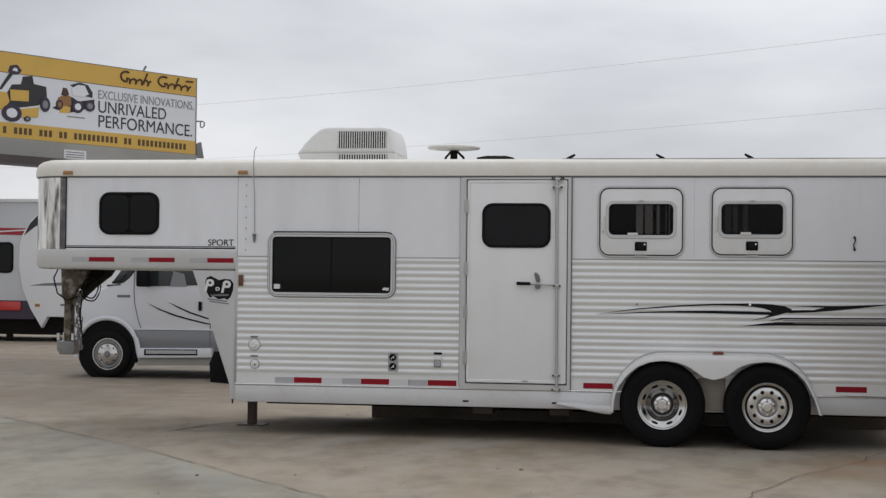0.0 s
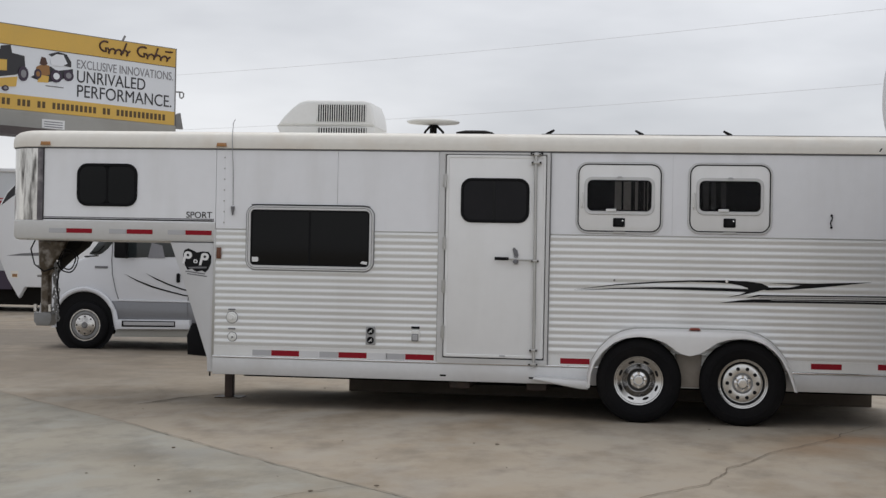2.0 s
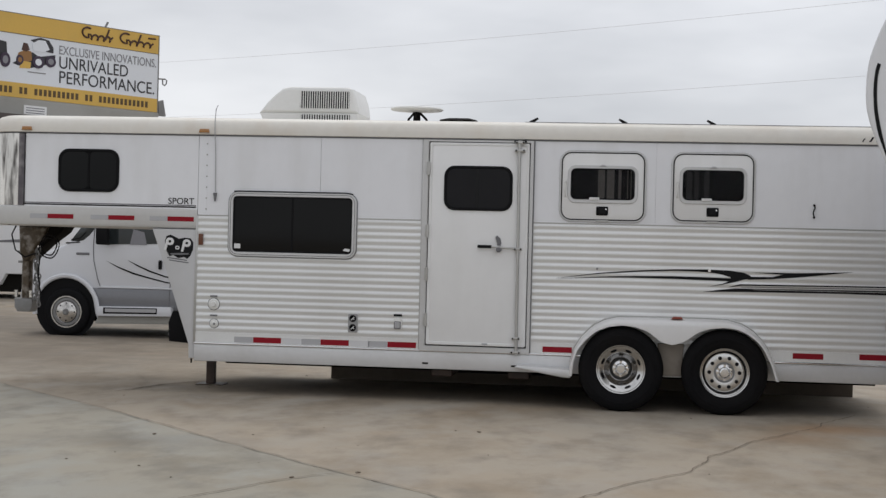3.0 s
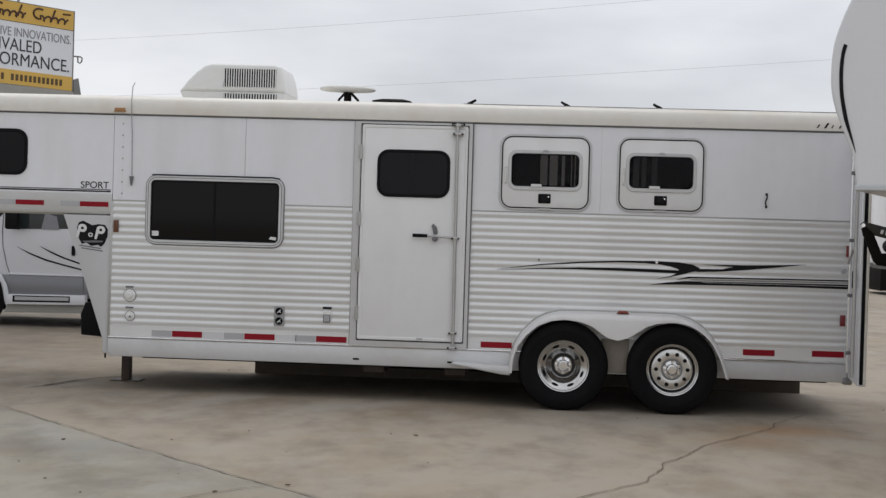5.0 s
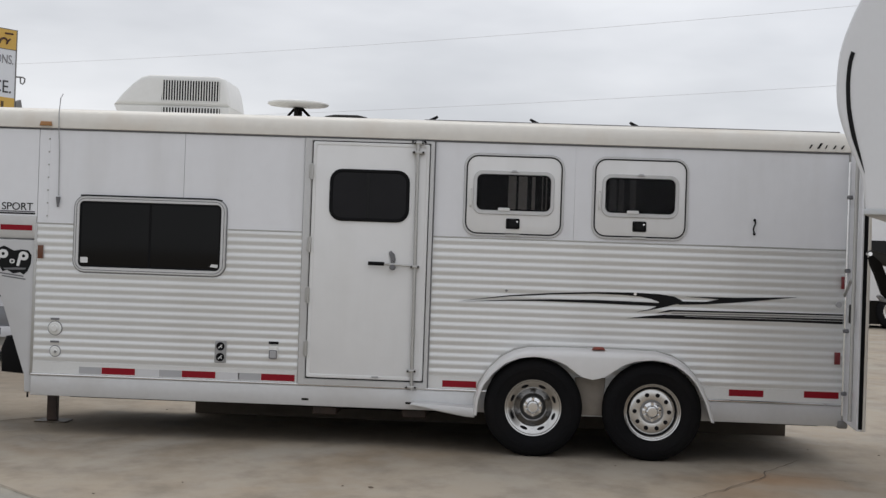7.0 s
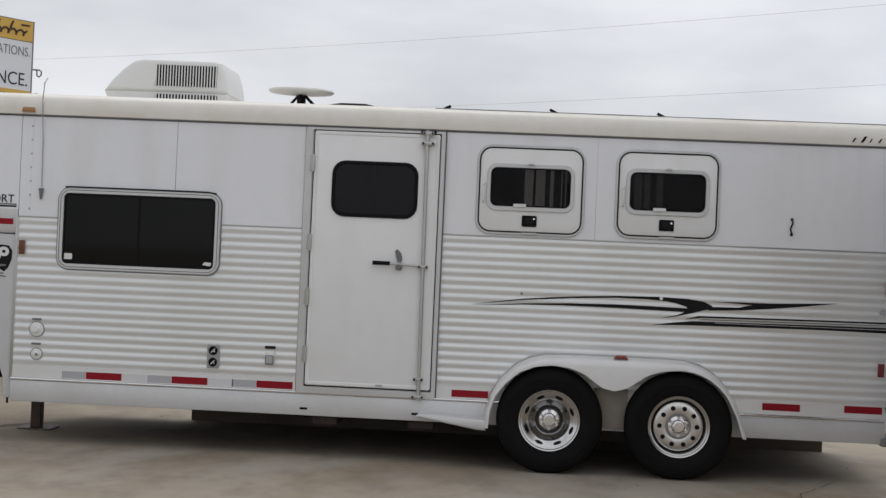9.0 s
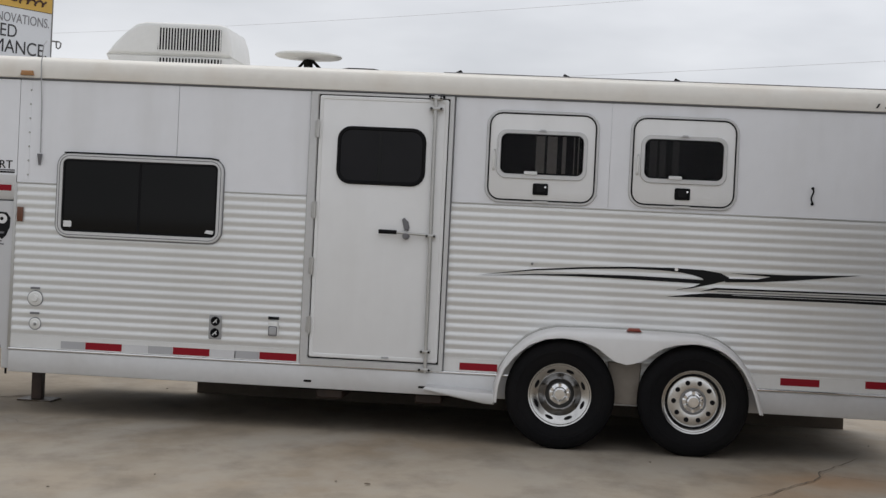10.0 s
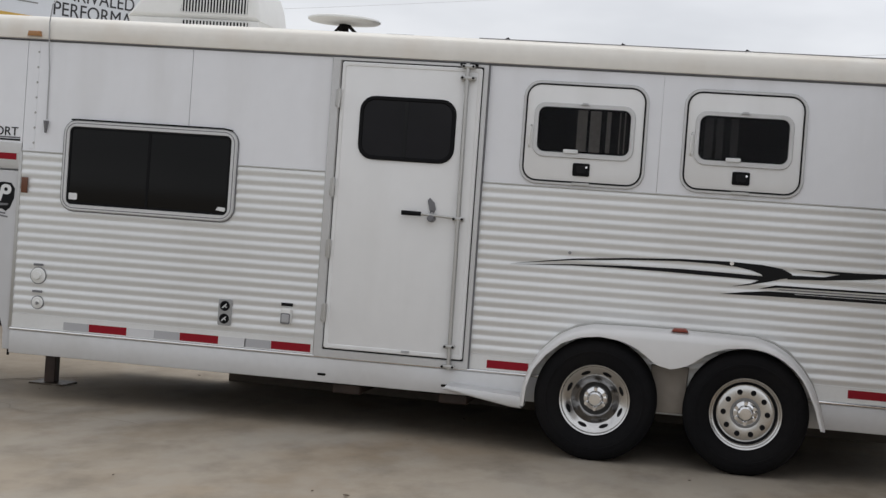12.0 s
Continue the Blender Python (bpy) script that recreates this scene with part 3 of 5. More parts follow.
part("marker_lamp", prism([(-0.079, 1.366), (-0.036, 1.366), (-0.036, 1.469), (-0.079, 1.469)], -0.022, -0.006, 0.004), M_AMBERDARK, trailer, "upright dark amber side marker")
part("marker_lamp", prism([(6.09, 0.77), (6.134, 0.77), (6.134, 0.863), (6.09, 0.863)], -0.026, -0.006, 0.004), M_REDLAMP, trailer, "upright red side marker")
part("marker_lamp", prism([(6.122, 1.346), (6.166, 1.346), (6.166, 1.440), (6.122, 1.440)], -0.040, -0.006, 0.008), M_REDLAMP, trailer, "red corner lamp")
part("rubber_stop", rod((6.11, 0.0, 1.226), (6.11, -0.03, 1.226), 0.022), M_GREYP, trailer)
part("inlet_seal", lathe([(0.030, -0.0075), (0.057, -0.0075), (0.058, 0.0)], 0.078, 0.826, 24, caps=False), M_DGREY, trailer)
part("inlet_seal", lathe([(0.020, -0.0072), (0.045, -0.0072), (0.046, 0.0)], 0.084, 0.648, 24, caps=False), M_DGREY, trailer)
inlet = part("water_inlet", lathe([(0.0, -0.034), (0.022, -0.034), (0.026, -0.026), (0.028, -0.016), (0.044, -0.016), (0.052, -0.010), (0.052, 0.0)], 0.078, 0.826, 24), M_PLASTIC, trailer, "round white water inlet cap")
part("label_bar", box(0.043, 0.111, -0.013, -0.008, 0.891, 0.906), M_DGREY, inlet)
inlet = part("water_inlet", lathe([(0.0, -0.022), (0.012, -0.022), (0.020, -0.014), (0.030, -0.014), (0.040, -0.008), (0.040, 0.0)], 0.084, 0.648, 24), M_PLASTIC, trailer, "small white water inlet")
part("inlet_nozzle", rod((0.09, -0.012, 0.645), (0.09, -0.028, 0.645), 0.010), M_GALV, inlet)
part("label_bar", box(0.046, 0.114, -0.013, -0.008, 0.714, 0.729), M_DGREY, inlet)
plate = part("socket_plate", prism(rrect(1.339, 1.428, 0.606, 0.776, 0.008, 2), -0.016, 0.0, 0.003, 1), M_SOCKET, trailer, "grey plate with two black sockets")
for z in (0.733, 0.650):
    part("socket", lathe([(0.0, -0.024), (0.018, -0.024), (0.026, -0.030), (0.031, -0.024), (0.033, -0.016)], 1.383, z, 20), M_RUBBER, plate)
    part("socket_slot", rod((1.370, -0.027, z - 0.014), (1.398, -0.027, z + 0.014), 0.004, seg=6), M_STICK, plate)
    part("socket_slot", rod((1.398, -0.027, z - 0.010), (1.390, -0.027, z - 0.002), 0.004, seg=6), M_STICK, plate)
box_in = part("power_inlet", prism(rrect(1.762, 1.832, 0.647, 0.752, 0.012, 3), -0.036, 0.0, 0.008), M_PLASTIC, trailer, "white hinged power inlet box")
part("label_bar", box(1.758, 1.834, -0.014, -0.008, 0.764, 0.785), M_BLACK, box_in)
part("flap_seam", prism(rrect(1.766, 1.828, 0.651, 0.720, 0.008, 2), -0.0385, -0.034), M_DGREY, box_in)
part("flap", prism(rrect(1.773, 1.821, 0.660, 0.713, 0.006, 2), -0.044, -0.036, 0.003, 1), M_GREYP, box_in)
for x in (2.055, 2.86):
    part("drain_slot", prism(rrect(x - 0.028, x + 0.028, 0.342, 0.358, 0.007, 3), -0.0145, -0.010), M_DARK, trailer)
part("eye_bolt", rod((3.581, 0.0, 1.243), (3.581, -0.022, 1.243), 0.010, seg=8), M_GALV, trailer)
part("eye_bolt", rod((4.566, 0.0, 1.253), (4.566, -0.026, 1.253), 0.013, seg=8), M_CHROME, trailer)
tie = part("tie_ring", tube([(5.455 + 0.007 * math.sin(k * 0.62 + 0.2), -0.014, 1.848 - 0.0096 * k) for k in range(12)], 0.0055, 6), M_RUBBER, trailer, "thin black metal tie hook")
for z in (1.848, 1.742):
    part("hook_eye", rod((5.457, -0.001, z), (5.457, -0.018, z), 0.011, 0.009, 8), M_RUBBER, tie)

# black swoosh graphics, cut as thin vinyl following the ribs
YG = -0.0048
part("swoosh_graphic", decal([(3.215, 1.150), (3.602, 1.209), (3.93, 1.237), (4.255, 1.257), (4.556, 1.263), (4.749, 1.258), (4.866, 1.243), (4.924, 1.216), (4.932, 1.194), (4.856, 1.179), (4.76, 1.180), (4.745, 1.201), (4.685, 1.220), (4.599, 1.234), (4.47, 1.242), (4.255, 1.243), (3.93, 1.226), (3.602, 1.199)], YG), M_BLACK, trailer, "black swept vinyl graphic")
part("swoosh_graphic", decal([(3.205, 1.146), (3.602, 1.174), (3.93, 1.189), (4.255, 1.196), (4.514, 1.194), (4.749, 1.190), (4.856, 1.178), (4.813, 1.165), (4.749, 1.149), (4.675, 1.130), (4.568, 1.113), (4.685, 1.141), (4.735, 1.164), (4.471, 1.168), (4.169, 1.172), (3.865, 1.172), (3.602, 1.166)], YG - 0.0004), M_BLACK, trailer, "black swept vinyl graphic")
part("swoosh_graphic", decal([(4.90, 1.208), (5.111, 1.212), (5.206, 1.234), (5.068, 1.240), (4.93, 1.245), (5.11, 1.249), (5.322, 1.250), (5.532, 1.259), (5.812, 1.272), (5.532, 1.236), (5.30, 1.210), (5.111, 1.192), (4.90, 1.182)], YG - 0.0004), M_BLACK, trailer, "black swept vinyl graphic")
part("swoosh_graphic", decal([(4.51, 1.064), (4.664, 1.088), (4.792, 1.102), (5.721, 1.112), (6.148, 1.115), (6.148, 1.077), (5.721, 1.080), (5.111, 1.075), (4.793, 1.072)], YG), M_BLACK, trailer, "black vinyl band")
part("pinstripe", decal([(4.733, 1.111), (4.835, 1.141), (5.721, 1.150), (6.148, 1.153), (6.148, 1.141), (5.721, 1.138), (4.856, 1.128)], YG), M_BLACK, trailer)
part("pinstripe", decal([(4.86, 1.119), (6.148, 1.133), (6.148, 1.127), (4.84, 1.113)], YG), M_DGREY, trailer)

part("pinstripe", decal([(4.95, 1.0945), (6.148, 1.0985), (6.148, 1.1025), (4.95, 1.0975)], YG - 0.0022), M_TRIM, trailer)

# maker's name as plain slanting bars, and the dealer's badge as plain shapes
for k, (w, h) in enumerate(((0.030, 0.030), (0.045, 0.042), (0.022, 0.028), (0.030, 0.028), (0.030, 0.028))):
    x = 5.845 + 0.060 * k
    part("name_bar", prism([(x, 2.408), (x + w * 0.4, 2.408), (x + w, 2.408 + h), (x + w * 0.6, 2.408 + h)], -0.0285, -0.020), M_BLACK, trailer)
def on_badge(bm):
    """Turns a piece of the badge a little about the middle of the badge."""
    c = Vector((-0.27, 0.0, 1.345))
    bmesh.ops.transform(bm, matrix=Matrix.Translation(c) @ Matrix.Rotation(radians(7), 4, "Y") @ Matrix.Translation(-c), verts=bm.verts)
    return bm


badge = part("badge", on_badge(decal([(-0.410, 1.38), (-0.400, 1.425), (-0.365, 1.445), (-0.320, 1.432), (-0.28, 1.418), (-0.225, 1.436), (-0.170, 1.438), (-0.138, 1.405), (-0.132, 1.34), (-0.150, 1.275), (-0.175, 1.245), (-0.205, 1.258), (-0.26, 1.240), (-0.31, 1.262), (-0.345, 1.245), (-0.378, 1.285)], 0.0035)), M_BLACK, trailer, "black and white round badge sticker")
for x, z in ((-0.362, 1.338), (-0.200, 1.345)):
    part("badge_shape", on_badge(hoop(rrect(x - 0.038, x + 0.040, z + 0.010, z + 0.078, 0.033, 4), rrect(x - 0.012, x + 0.014, z + 0.032, z + 0.056, 0.011, 4), 0.0005, 0.002)), M_STICK, badge)
    part("badge_shape", on_badge(decal([(x - 0.044, z - 0.040), (x - 0.022, z - 0.040), (x - 0.012, z + 0.036), (x - 0.037, z + 0.036)], 0.0018)), M_STICK, badge)
part("badge_shape", on_badge(hoop(rrect(-0.302, -0.262, 1.318, 1.352, 0.014, 3), rrect(-0.292, -0.272, 1.327, 1.343, 0.006, 3), 0.0005, 0.002)), M_STICK, badge)
part("badge_shape", on_badge(decal([(-0.345, 1.272), (-0.25, 1.290), (-0.165, 1.300), (-0.17, 1.286), (-0.25, 1.272), (-0.33, 1.262)], 0.0018)), M_DGREY, badge)
for x0, x1, z in ((-0.365, -0.175, 1.226), (-0.345, -0.155, 1.206)):
    part("badge_shape", on_badge(decal([(x0, z), (x1, z), (x1, z + 0.010), (x0, z + 0.010)], 0.0035)), M_DGREY, badge)


# windows
def slide_window(x0, x1, z0, z1, name="window", rim=0.045, r=0.09, label=""):
    win = part(name, hoop(rrect(x0, x1, z0, z1, r), rrect(x0 + rim, x1 - rim, z0 + rim, z1 - rim, 0.032), -0.024, 0.0, 0.14), M_WFRAME, trailer, label)
    part("frame_step", hoop(rrect(x0 + 0.016, x1 - 0.016, z0 + 0.016, z1 - 0.016, r - 0.016), rrect(x0 + 0.021, x1 - 0.021, z0 + 0.021, z1 - 0.021, r - 0.021), -0.0255, -0.01), M_DGREY, win)
    part("outer_seal", hoop(rrect(x0 - 0.006, x1 + 0.006, z0 - 0.006, z1 + 0.006, r + 0.006), rrect(x0 + 0.002, x1 - 0.002, z0 + 0.002, z1 - 0.002, r - 0.002), -0.012, 0.0, 0.1), M_DGREY, win)
    part("gasket", hoop(rrect(x0 + rim - 0.004, x1 - rim + 0.004, z0 + rim - 0.004, z1 - rim + 0.004, 0.034), rrect(x0 + rim + 0.012, x1 - rim - 0.012, z0 + rim + 0.012, z1 - rim - 0.012, 0.024), -0.020, 0.0, 0.1), M_RUBBER, win)
    part("pane", prism(rrect(x0 + rim, x1 - rim, z0 + rim, z1 - rim, 0.032), -0.014, -0.010), M_GLASS, win, "dark tinted pane")
    return win


big = slide_window(0.202, 1.396, 1.272, 1.866, label="large window in a silver frame with dark tinted glass")
part("drip_cap", tube([(0.25, -0.022, 1.868), (0.30, -0.024, 1.870), (0.8, -0.024, 1.870), (1.30, -0.024, 1.870), (1.36, -0.022, 1.860)], 0.0055, 6), M_RUBBER, big)
part("pane_bar", box(0.790, 0.808, -0.0165, -0.010, 1.320, 1.818), M_RUBBER, big)
part("corner_sticker", prism(rrect(0.252, 0.318, 1.345, 1.388, 0.008, 2), -0.0155, -0.013), M_STICK, big)
part("corner_sticker", prism([(1.275, 1.345), (1.345, 1.335), (1.345, 1.362), (1.29, 1.366)], -0.0155, -0.013), M_STICK, big)

nw = part("window", hoop(rrect(-1.444, -0.856, 1.835, 2.234, 0.10), rrect(-1.416, -0.884, 1.863, 2.206, 0.075), -0.016, 0.0, 0.2), M_RUBBER, trailer, "small dark sliding window with a black rim")
part("pane", prism(rrect(-1.42, -1.152, 1.86, 2.21, 0.06), -0.010, -0.006), M_GLASS, nw)
part("pane", prism(rrect(-1.148, -0.88, 1.86, 2.21, 0.06), -0.008, -0.004), M_GLASS, nw)
part("backing", prism(rrect(-1.422, -0.878, 1.857, 2.212, 0.08), -0.0035, -0.0012), M_RUBBER, nw)
part("pane_bar", box(-1.16, -1.14, -0.0125, -0.004, 1.868, 2.202), M_RUBBER, nw)


def feed_hatch(x0, x1, z0, z1, posts, post_paint):
    """A hinged drop-down hatch with a small sliding window and a paddle latch."""
    h = part("feed_hatch", prism(rrect(x0 + 0.026, x1 - 0.026, z0 + 0.026, z1 - 0.026, 0.07), -0.020, -0.001, 0.005), M_DOORWHITE, trailer, "white hinged hatch with a small tinted window")
    part("hatch_frame", hoop(rrect(x0, x1, z0, z1, 0.105), rrect(x0 + 0.022, x1 - 0.022, z0 + 0.022, z1 - 0.022, 0.085), -0.016, 0.0, 0.25), M_TRIM, h)
    part("seal", hoop(rrect(x0 + 0.019, x1 - 0.019, z0 + 0.019, z1 - 0.019, 0.088), rrect(x0 + 0.028, x1 - 0.028, z0 + 0.028, z1 - 0.028, 0.080), -0.0225, -0.001, 0.1), M_RUBBER, h)
    gx0, gx1, gz0, gz1 = x0 + 0.104, x1 - 0.106, z0 + 0.204, z1 - 0.164
    part("window_frame", hoop(rrect(gx0 - 0.030, gx1 + 0.030, gz0 - 0.034, gz1 + 0.030, 0.070), rrect(gx0, gx1, gz0, gz1, 0.045), -0.031, -0.018, 0.12), M_TRIM, h)
    part("dark_inside", prism(rrect(gx0 - 0.004, gx1 + 0.004, gz0 - 0.004, gz1 + 0.004, 0.045), -0.0225, -0.0205), M_RUBBER, h)
    for a, b in posts:
        part("inside_post", box(gx0 + a, gx0 + b, -0.0262, -0.0226, gz0 + 0.01, gz1 - 0.01), post_paint, h)
    pane = part("pane", prism(rrect(gx0 - 0.002, gx1 + 0.002, gz0 - 0.002, gz1 + 0.002, 0.045), -0.031, -0.029), M_PANE, h, "tinted sliding pane")
    part("slide_catch", box(gx0 + 0.165, gx0 + 0.255, -0.046, -0.030, gz0 - 0.006, gz0 + 0.018, 0.003, 1), M_STICK, h)
    cx = (x0 + x1) / 2
    part("top_catch", prism([(cx - 0.03, gz1 + 0.018), (cx + 0.03, gz1 + 0.018), (cx + 0.015, gz1 + 0.034), (cx - 0.015, gz1 + 0.034)], -0.050, -0.036, 0.003, 1), M_GREYP, h)
    lt = part("paddle_latch", prism(rrect(cx - 0.054, cx + 0.052, z0 + 0.062, z0 + 0.142, 0.010, 3), -0.030, -0.020, 0.004), M_RUBBER, h, "black paddle latch")
    part("paddle", prism(rrect(cx - 0.030, cx + 0.030, z0 + 0.078, z0 + 0.126, 0.008, 2), -0.036, -0.028, 0.003, 1), M_BLACK, lt)
    part("lock", rod((cx + 0.032, -0.030, z0 + 0.118), (cx + 0.032, -0.036, z0 + 0.118), 0.007, seg=8), M_CHROME, lt)
    part("grab_handle", tube([(x0 + 0.058, -0.020, z0 + 0.36), (x0 + 0.058, -0.042, z0 + 0.345), (x0 + 0.055, -0.042, z0 + 0.24), (x0 + 0.055, -0.020, z0 + 0.225)], 0.008, 6), M_PLASTIC, h)
    part("hinge_tab", box(cx - 0.055, cx + 0.055, -0.026, -0.006, z0 + 0.004, z0 + 0.022, 0.003, 1), M_FRAME, h)
    return h


feed_hatch(3.226, 4.000, 1.656, 2.297, ((0.240, 0.300), (0.318, 0.385), (0.420, 0.446), (0.498, 0.506), (0.528, 0.536)), M_POST)
feed_hatch(4.212, 4.950, 1.666, 2.299, ((0.03, 0.08), (0.10, 0.14), (0.185, 0.23)), M_POSTDIM)

# side door
part("door_frame", hoop(rrect(1.988, 2.998, 0.460, 2.372, 0.006, 1), rrect(2.048, 2.962, 0.512, 2.352, 0.006, 1), -0.024, 0.0, 0.12), M_TRIM, trailer, "silver door frame")
part("door_seam", box(2.9985, 3.0025, -0.0255, 0.0, 0.470, 2.370), M_DGREY, trailer)
part("door_gap", box(2.046, 2.964, -0.006, -0.002, 0.510, 2.354), M_DARK, trailer)
door = part("side_door", prism(rrect(2.062, 2.950, 0.530, 2.340, 0.012, 2), -0.022, -0.006, 0.004), M_DOORWHITE, trailer, "smooth white closed side door")
part("door_edge", hoop(rrect(2.056, 2.956, 0.522, 2.346, 0.012, 2), rrect(2.084, 2.930, 0.552, 2.318, 0.012, 2), -0.027, -0.008, 0.2), M_DOORWHITE, door)
dw = part("door_window", hoop(rrect(2.191, 2.811, 1.737, 2.139, 0.095), rrect(2.217, 2.785, 1.763, 2.113, 0.072), -0.036, -0.021, 0.2), M_RUBBER, door, "tinted door window with a black rim")
part("pane", prism(rrect(2.214, 2.788, 1.760, 2.116, 0.072), -0.030, -0.026), M_DOORGLASS, dw)
part("pane_bar", box(2.480, 2.504, -0.0325, -0.026, 1.765, 2.11), M_GLASS, dw)
for z in (2.111, 1.547, 1.156, 0.746):
    hg = part("hinge", box(2.030, 2.064, -0.042, -0.014, z - 0.055, z + 0.055, 0.004, 1), M_FRAME, door)
    part("hinge_pin", rod((2.052, -0.044, z - 0.062), (2.052, -0.044, z + 0.062), 0.010, seg=8), M_FRAME, hg)
bar = part("lock_bar", rod((2.878, -0.050, 0.455), (2.866, -0.050, 2.372), 0.014, seg=10), M_FRAME, door, "upright metal cam-lock bar")
for z, w in ((2.352, 0.042), (2.280, 0.048), (1.40, 0.036), (0.60, 0.036), (0.475, 0.046)):
    part("bracket", box(2.872 - w, 2.872 + w, -0.064, -0.020, z - 0.013, z + 0.013, 0.006, 2), M_FRAME, bar)
    for x in (2.872 - w * 0.72, 2.872 + w * 0.72):
        part("bolt", rod((x, -0.064, z), (x, -0.071, z), 0.008, seg=8), M_DARK, bar)
for x in (2.835, 2.91):
    part("cam", box(x - 0.018, x + 0.018, -0.060, -0.024, 2.355, 2.372, 0.004, 1), M_RUBBER, bar)
grip = part("bar_handle", rod((2.63, -0.062, 1.415), (2.868, -0.056, 1.405), 0.009, seg=8), M_FRAME, door)
part("grip", rod((2.512, -0.064, 1.417), (2.637, -0.062, 1.416), 0.015, 0.014, 12), M_RUBBER, grip, "black rubber grip")
part("hasp", prism([(2.668, 1.505), (2.682, 1.520), (2.712, 1.492), (2.722, 1.45), (2.712, 1.424), (2.700, 1.44), (2.690, 1.425), (2.682, 1.45)], -0.040, -0.022, 0.004, 1), M_DGREY, grip)
part("lock_knob", lathe([(0.0, -0.074), (0.016, -0.074), (0.023, -0.066), (0.025, -0.022)], 2.700, 1.393, 16), M_DGREY, grip)
part("door_stop", prism(rrect(2.565, 2.618, 0.535, 0.548, 0.005, 2), -0.034, -0.020), M_GREYP, door)

# fender over both wheels, with a step ahead of it
outer = [(3.345, 0.300), (3.352, 0.42), (3.385, 0.535), (3.45, 0.645), (3.552, 0.748), (3.65, 0.800), (3.757, 0.826), (4.0, 0.832), (4.277, 0.833), (4.55, 0.832), (4.722, 0.828), (4.84, 0.795), (4.936, 0.738), (5.01, 0.665), (5.076, 0.572), (5.13, 0.45), (5.165, 0.315)]
inner = [(3.375, 0.305), (3.385, 0.43), (3.42, 0.535), (3.49, 0.628), (3.58, 0.706), (3.69, 0.752), (3.811, 0.766), (3.93, 0.752), (4.03, 0.716), (4.154, 0.626), (4.246, 0.606), (4.336, 0.634), (4.464, 0.724), (4.56, 0.758), (4.698, 0.772), (4.80, 0.757), (4.884, 0.722), (4.96, 0.665), (5.022, 0.597), (5.09, 0.46), (5.135, 0.320)]


outer, inner = ([(x + 0.012, z - 0.008) for x, z in line] for line in (outer, inner))


def fender():
    """An outer face with a lobed lower edge, and a rounded top sheet running back to the body."""
    bm = bmesh.new()
    yf = -0.235
    n = 60

    def walk_along(line, f):
        ls = [math.dist(a, b) for a, b in zip(line, line[1:])]
        d = f * sum(ls)
        for (a, b), w in zip(zip(line, line[1:]), ls):
            if d <= w:
                return (a[0] + (b[0] - a[0]) * d / w, a[1] + (b[1] - a[1]) * d / w)
            d -= w
        return line[-1]
    rows = []
    for i in range(n + 1):
        o = walk_along(outer, i / n)
        # the point of the lower edge below or beside it
        q = walk_along(inner, i / n)
        c = Vector((4.262 + (o[0] - 4.262) * 0.72, 0.412))
        d = (c - Vector(o)).normalized()
        k = min(0.062, 0.6 * math.dist(o, q))
        rows.append([(o[0], 0.0, o[1]), (o[0] - d.x * 0.004, -0.14, o[1] - d.y * 0.004)] + [(o[0] + d.x * k * (1 - math.cos(a)), yf + 0.062 * (1 - math.sin(a)), o[1] + d.y * k * (1 - math.cos(a))) for a in (math.pi / 2 * j / 6 for j in range(7))] + [(q[0], yf, q[1]), (q[0], yf + 0.018, q[1])])
    vs = [[bm.verts.new(p) for p in r] for r in rows]
    for a, b in zip(vs, vs[1:]):
        for k in range(len(a) - 1):
            bm.faces.new((a[k], b[k], b[k + 1], a[k + 1]))
    bmesh.ops.recalc_face_normals(bm, faces=bm.faces)
    bmesh.ops.solidify(bm, geom=bm.faces[:], thickness=0.004)
    return bm


fd = part("fender", fender(), M_FENDER, trailer, "satin silver twin-wheel fender with a lobed edge")
part("fender_bead", tube([(x, -0.012, z + 0.004) for x, z in outer], 0.010, 6), M_FRAME, fd)
part("marker_lamp", prism([(4.240, 0.824), (4.342, 0.824), (4.326, 0.846), (4.256, 0.846)], -0.215, -0.150, 0.010), M_FENDLAMP, fd, "faded red lamp on the fender")
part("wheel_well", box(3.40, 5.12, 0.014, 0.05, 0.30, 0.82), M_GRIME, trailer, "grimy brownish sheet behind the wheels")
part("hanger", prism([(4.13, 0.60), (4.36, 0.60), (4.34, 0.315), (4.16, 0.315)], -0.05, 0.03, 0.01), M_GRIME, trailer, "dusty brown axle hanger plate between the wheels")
part("step", prism([(2.876, 0.352), (2.90, 0.377), (3.37, 0.352), (3.37, 0.278), (3.30, 0.282)], -0.215, 0.0, 0.012), M_RAIL, trailer, "silver step ahead of the fender")


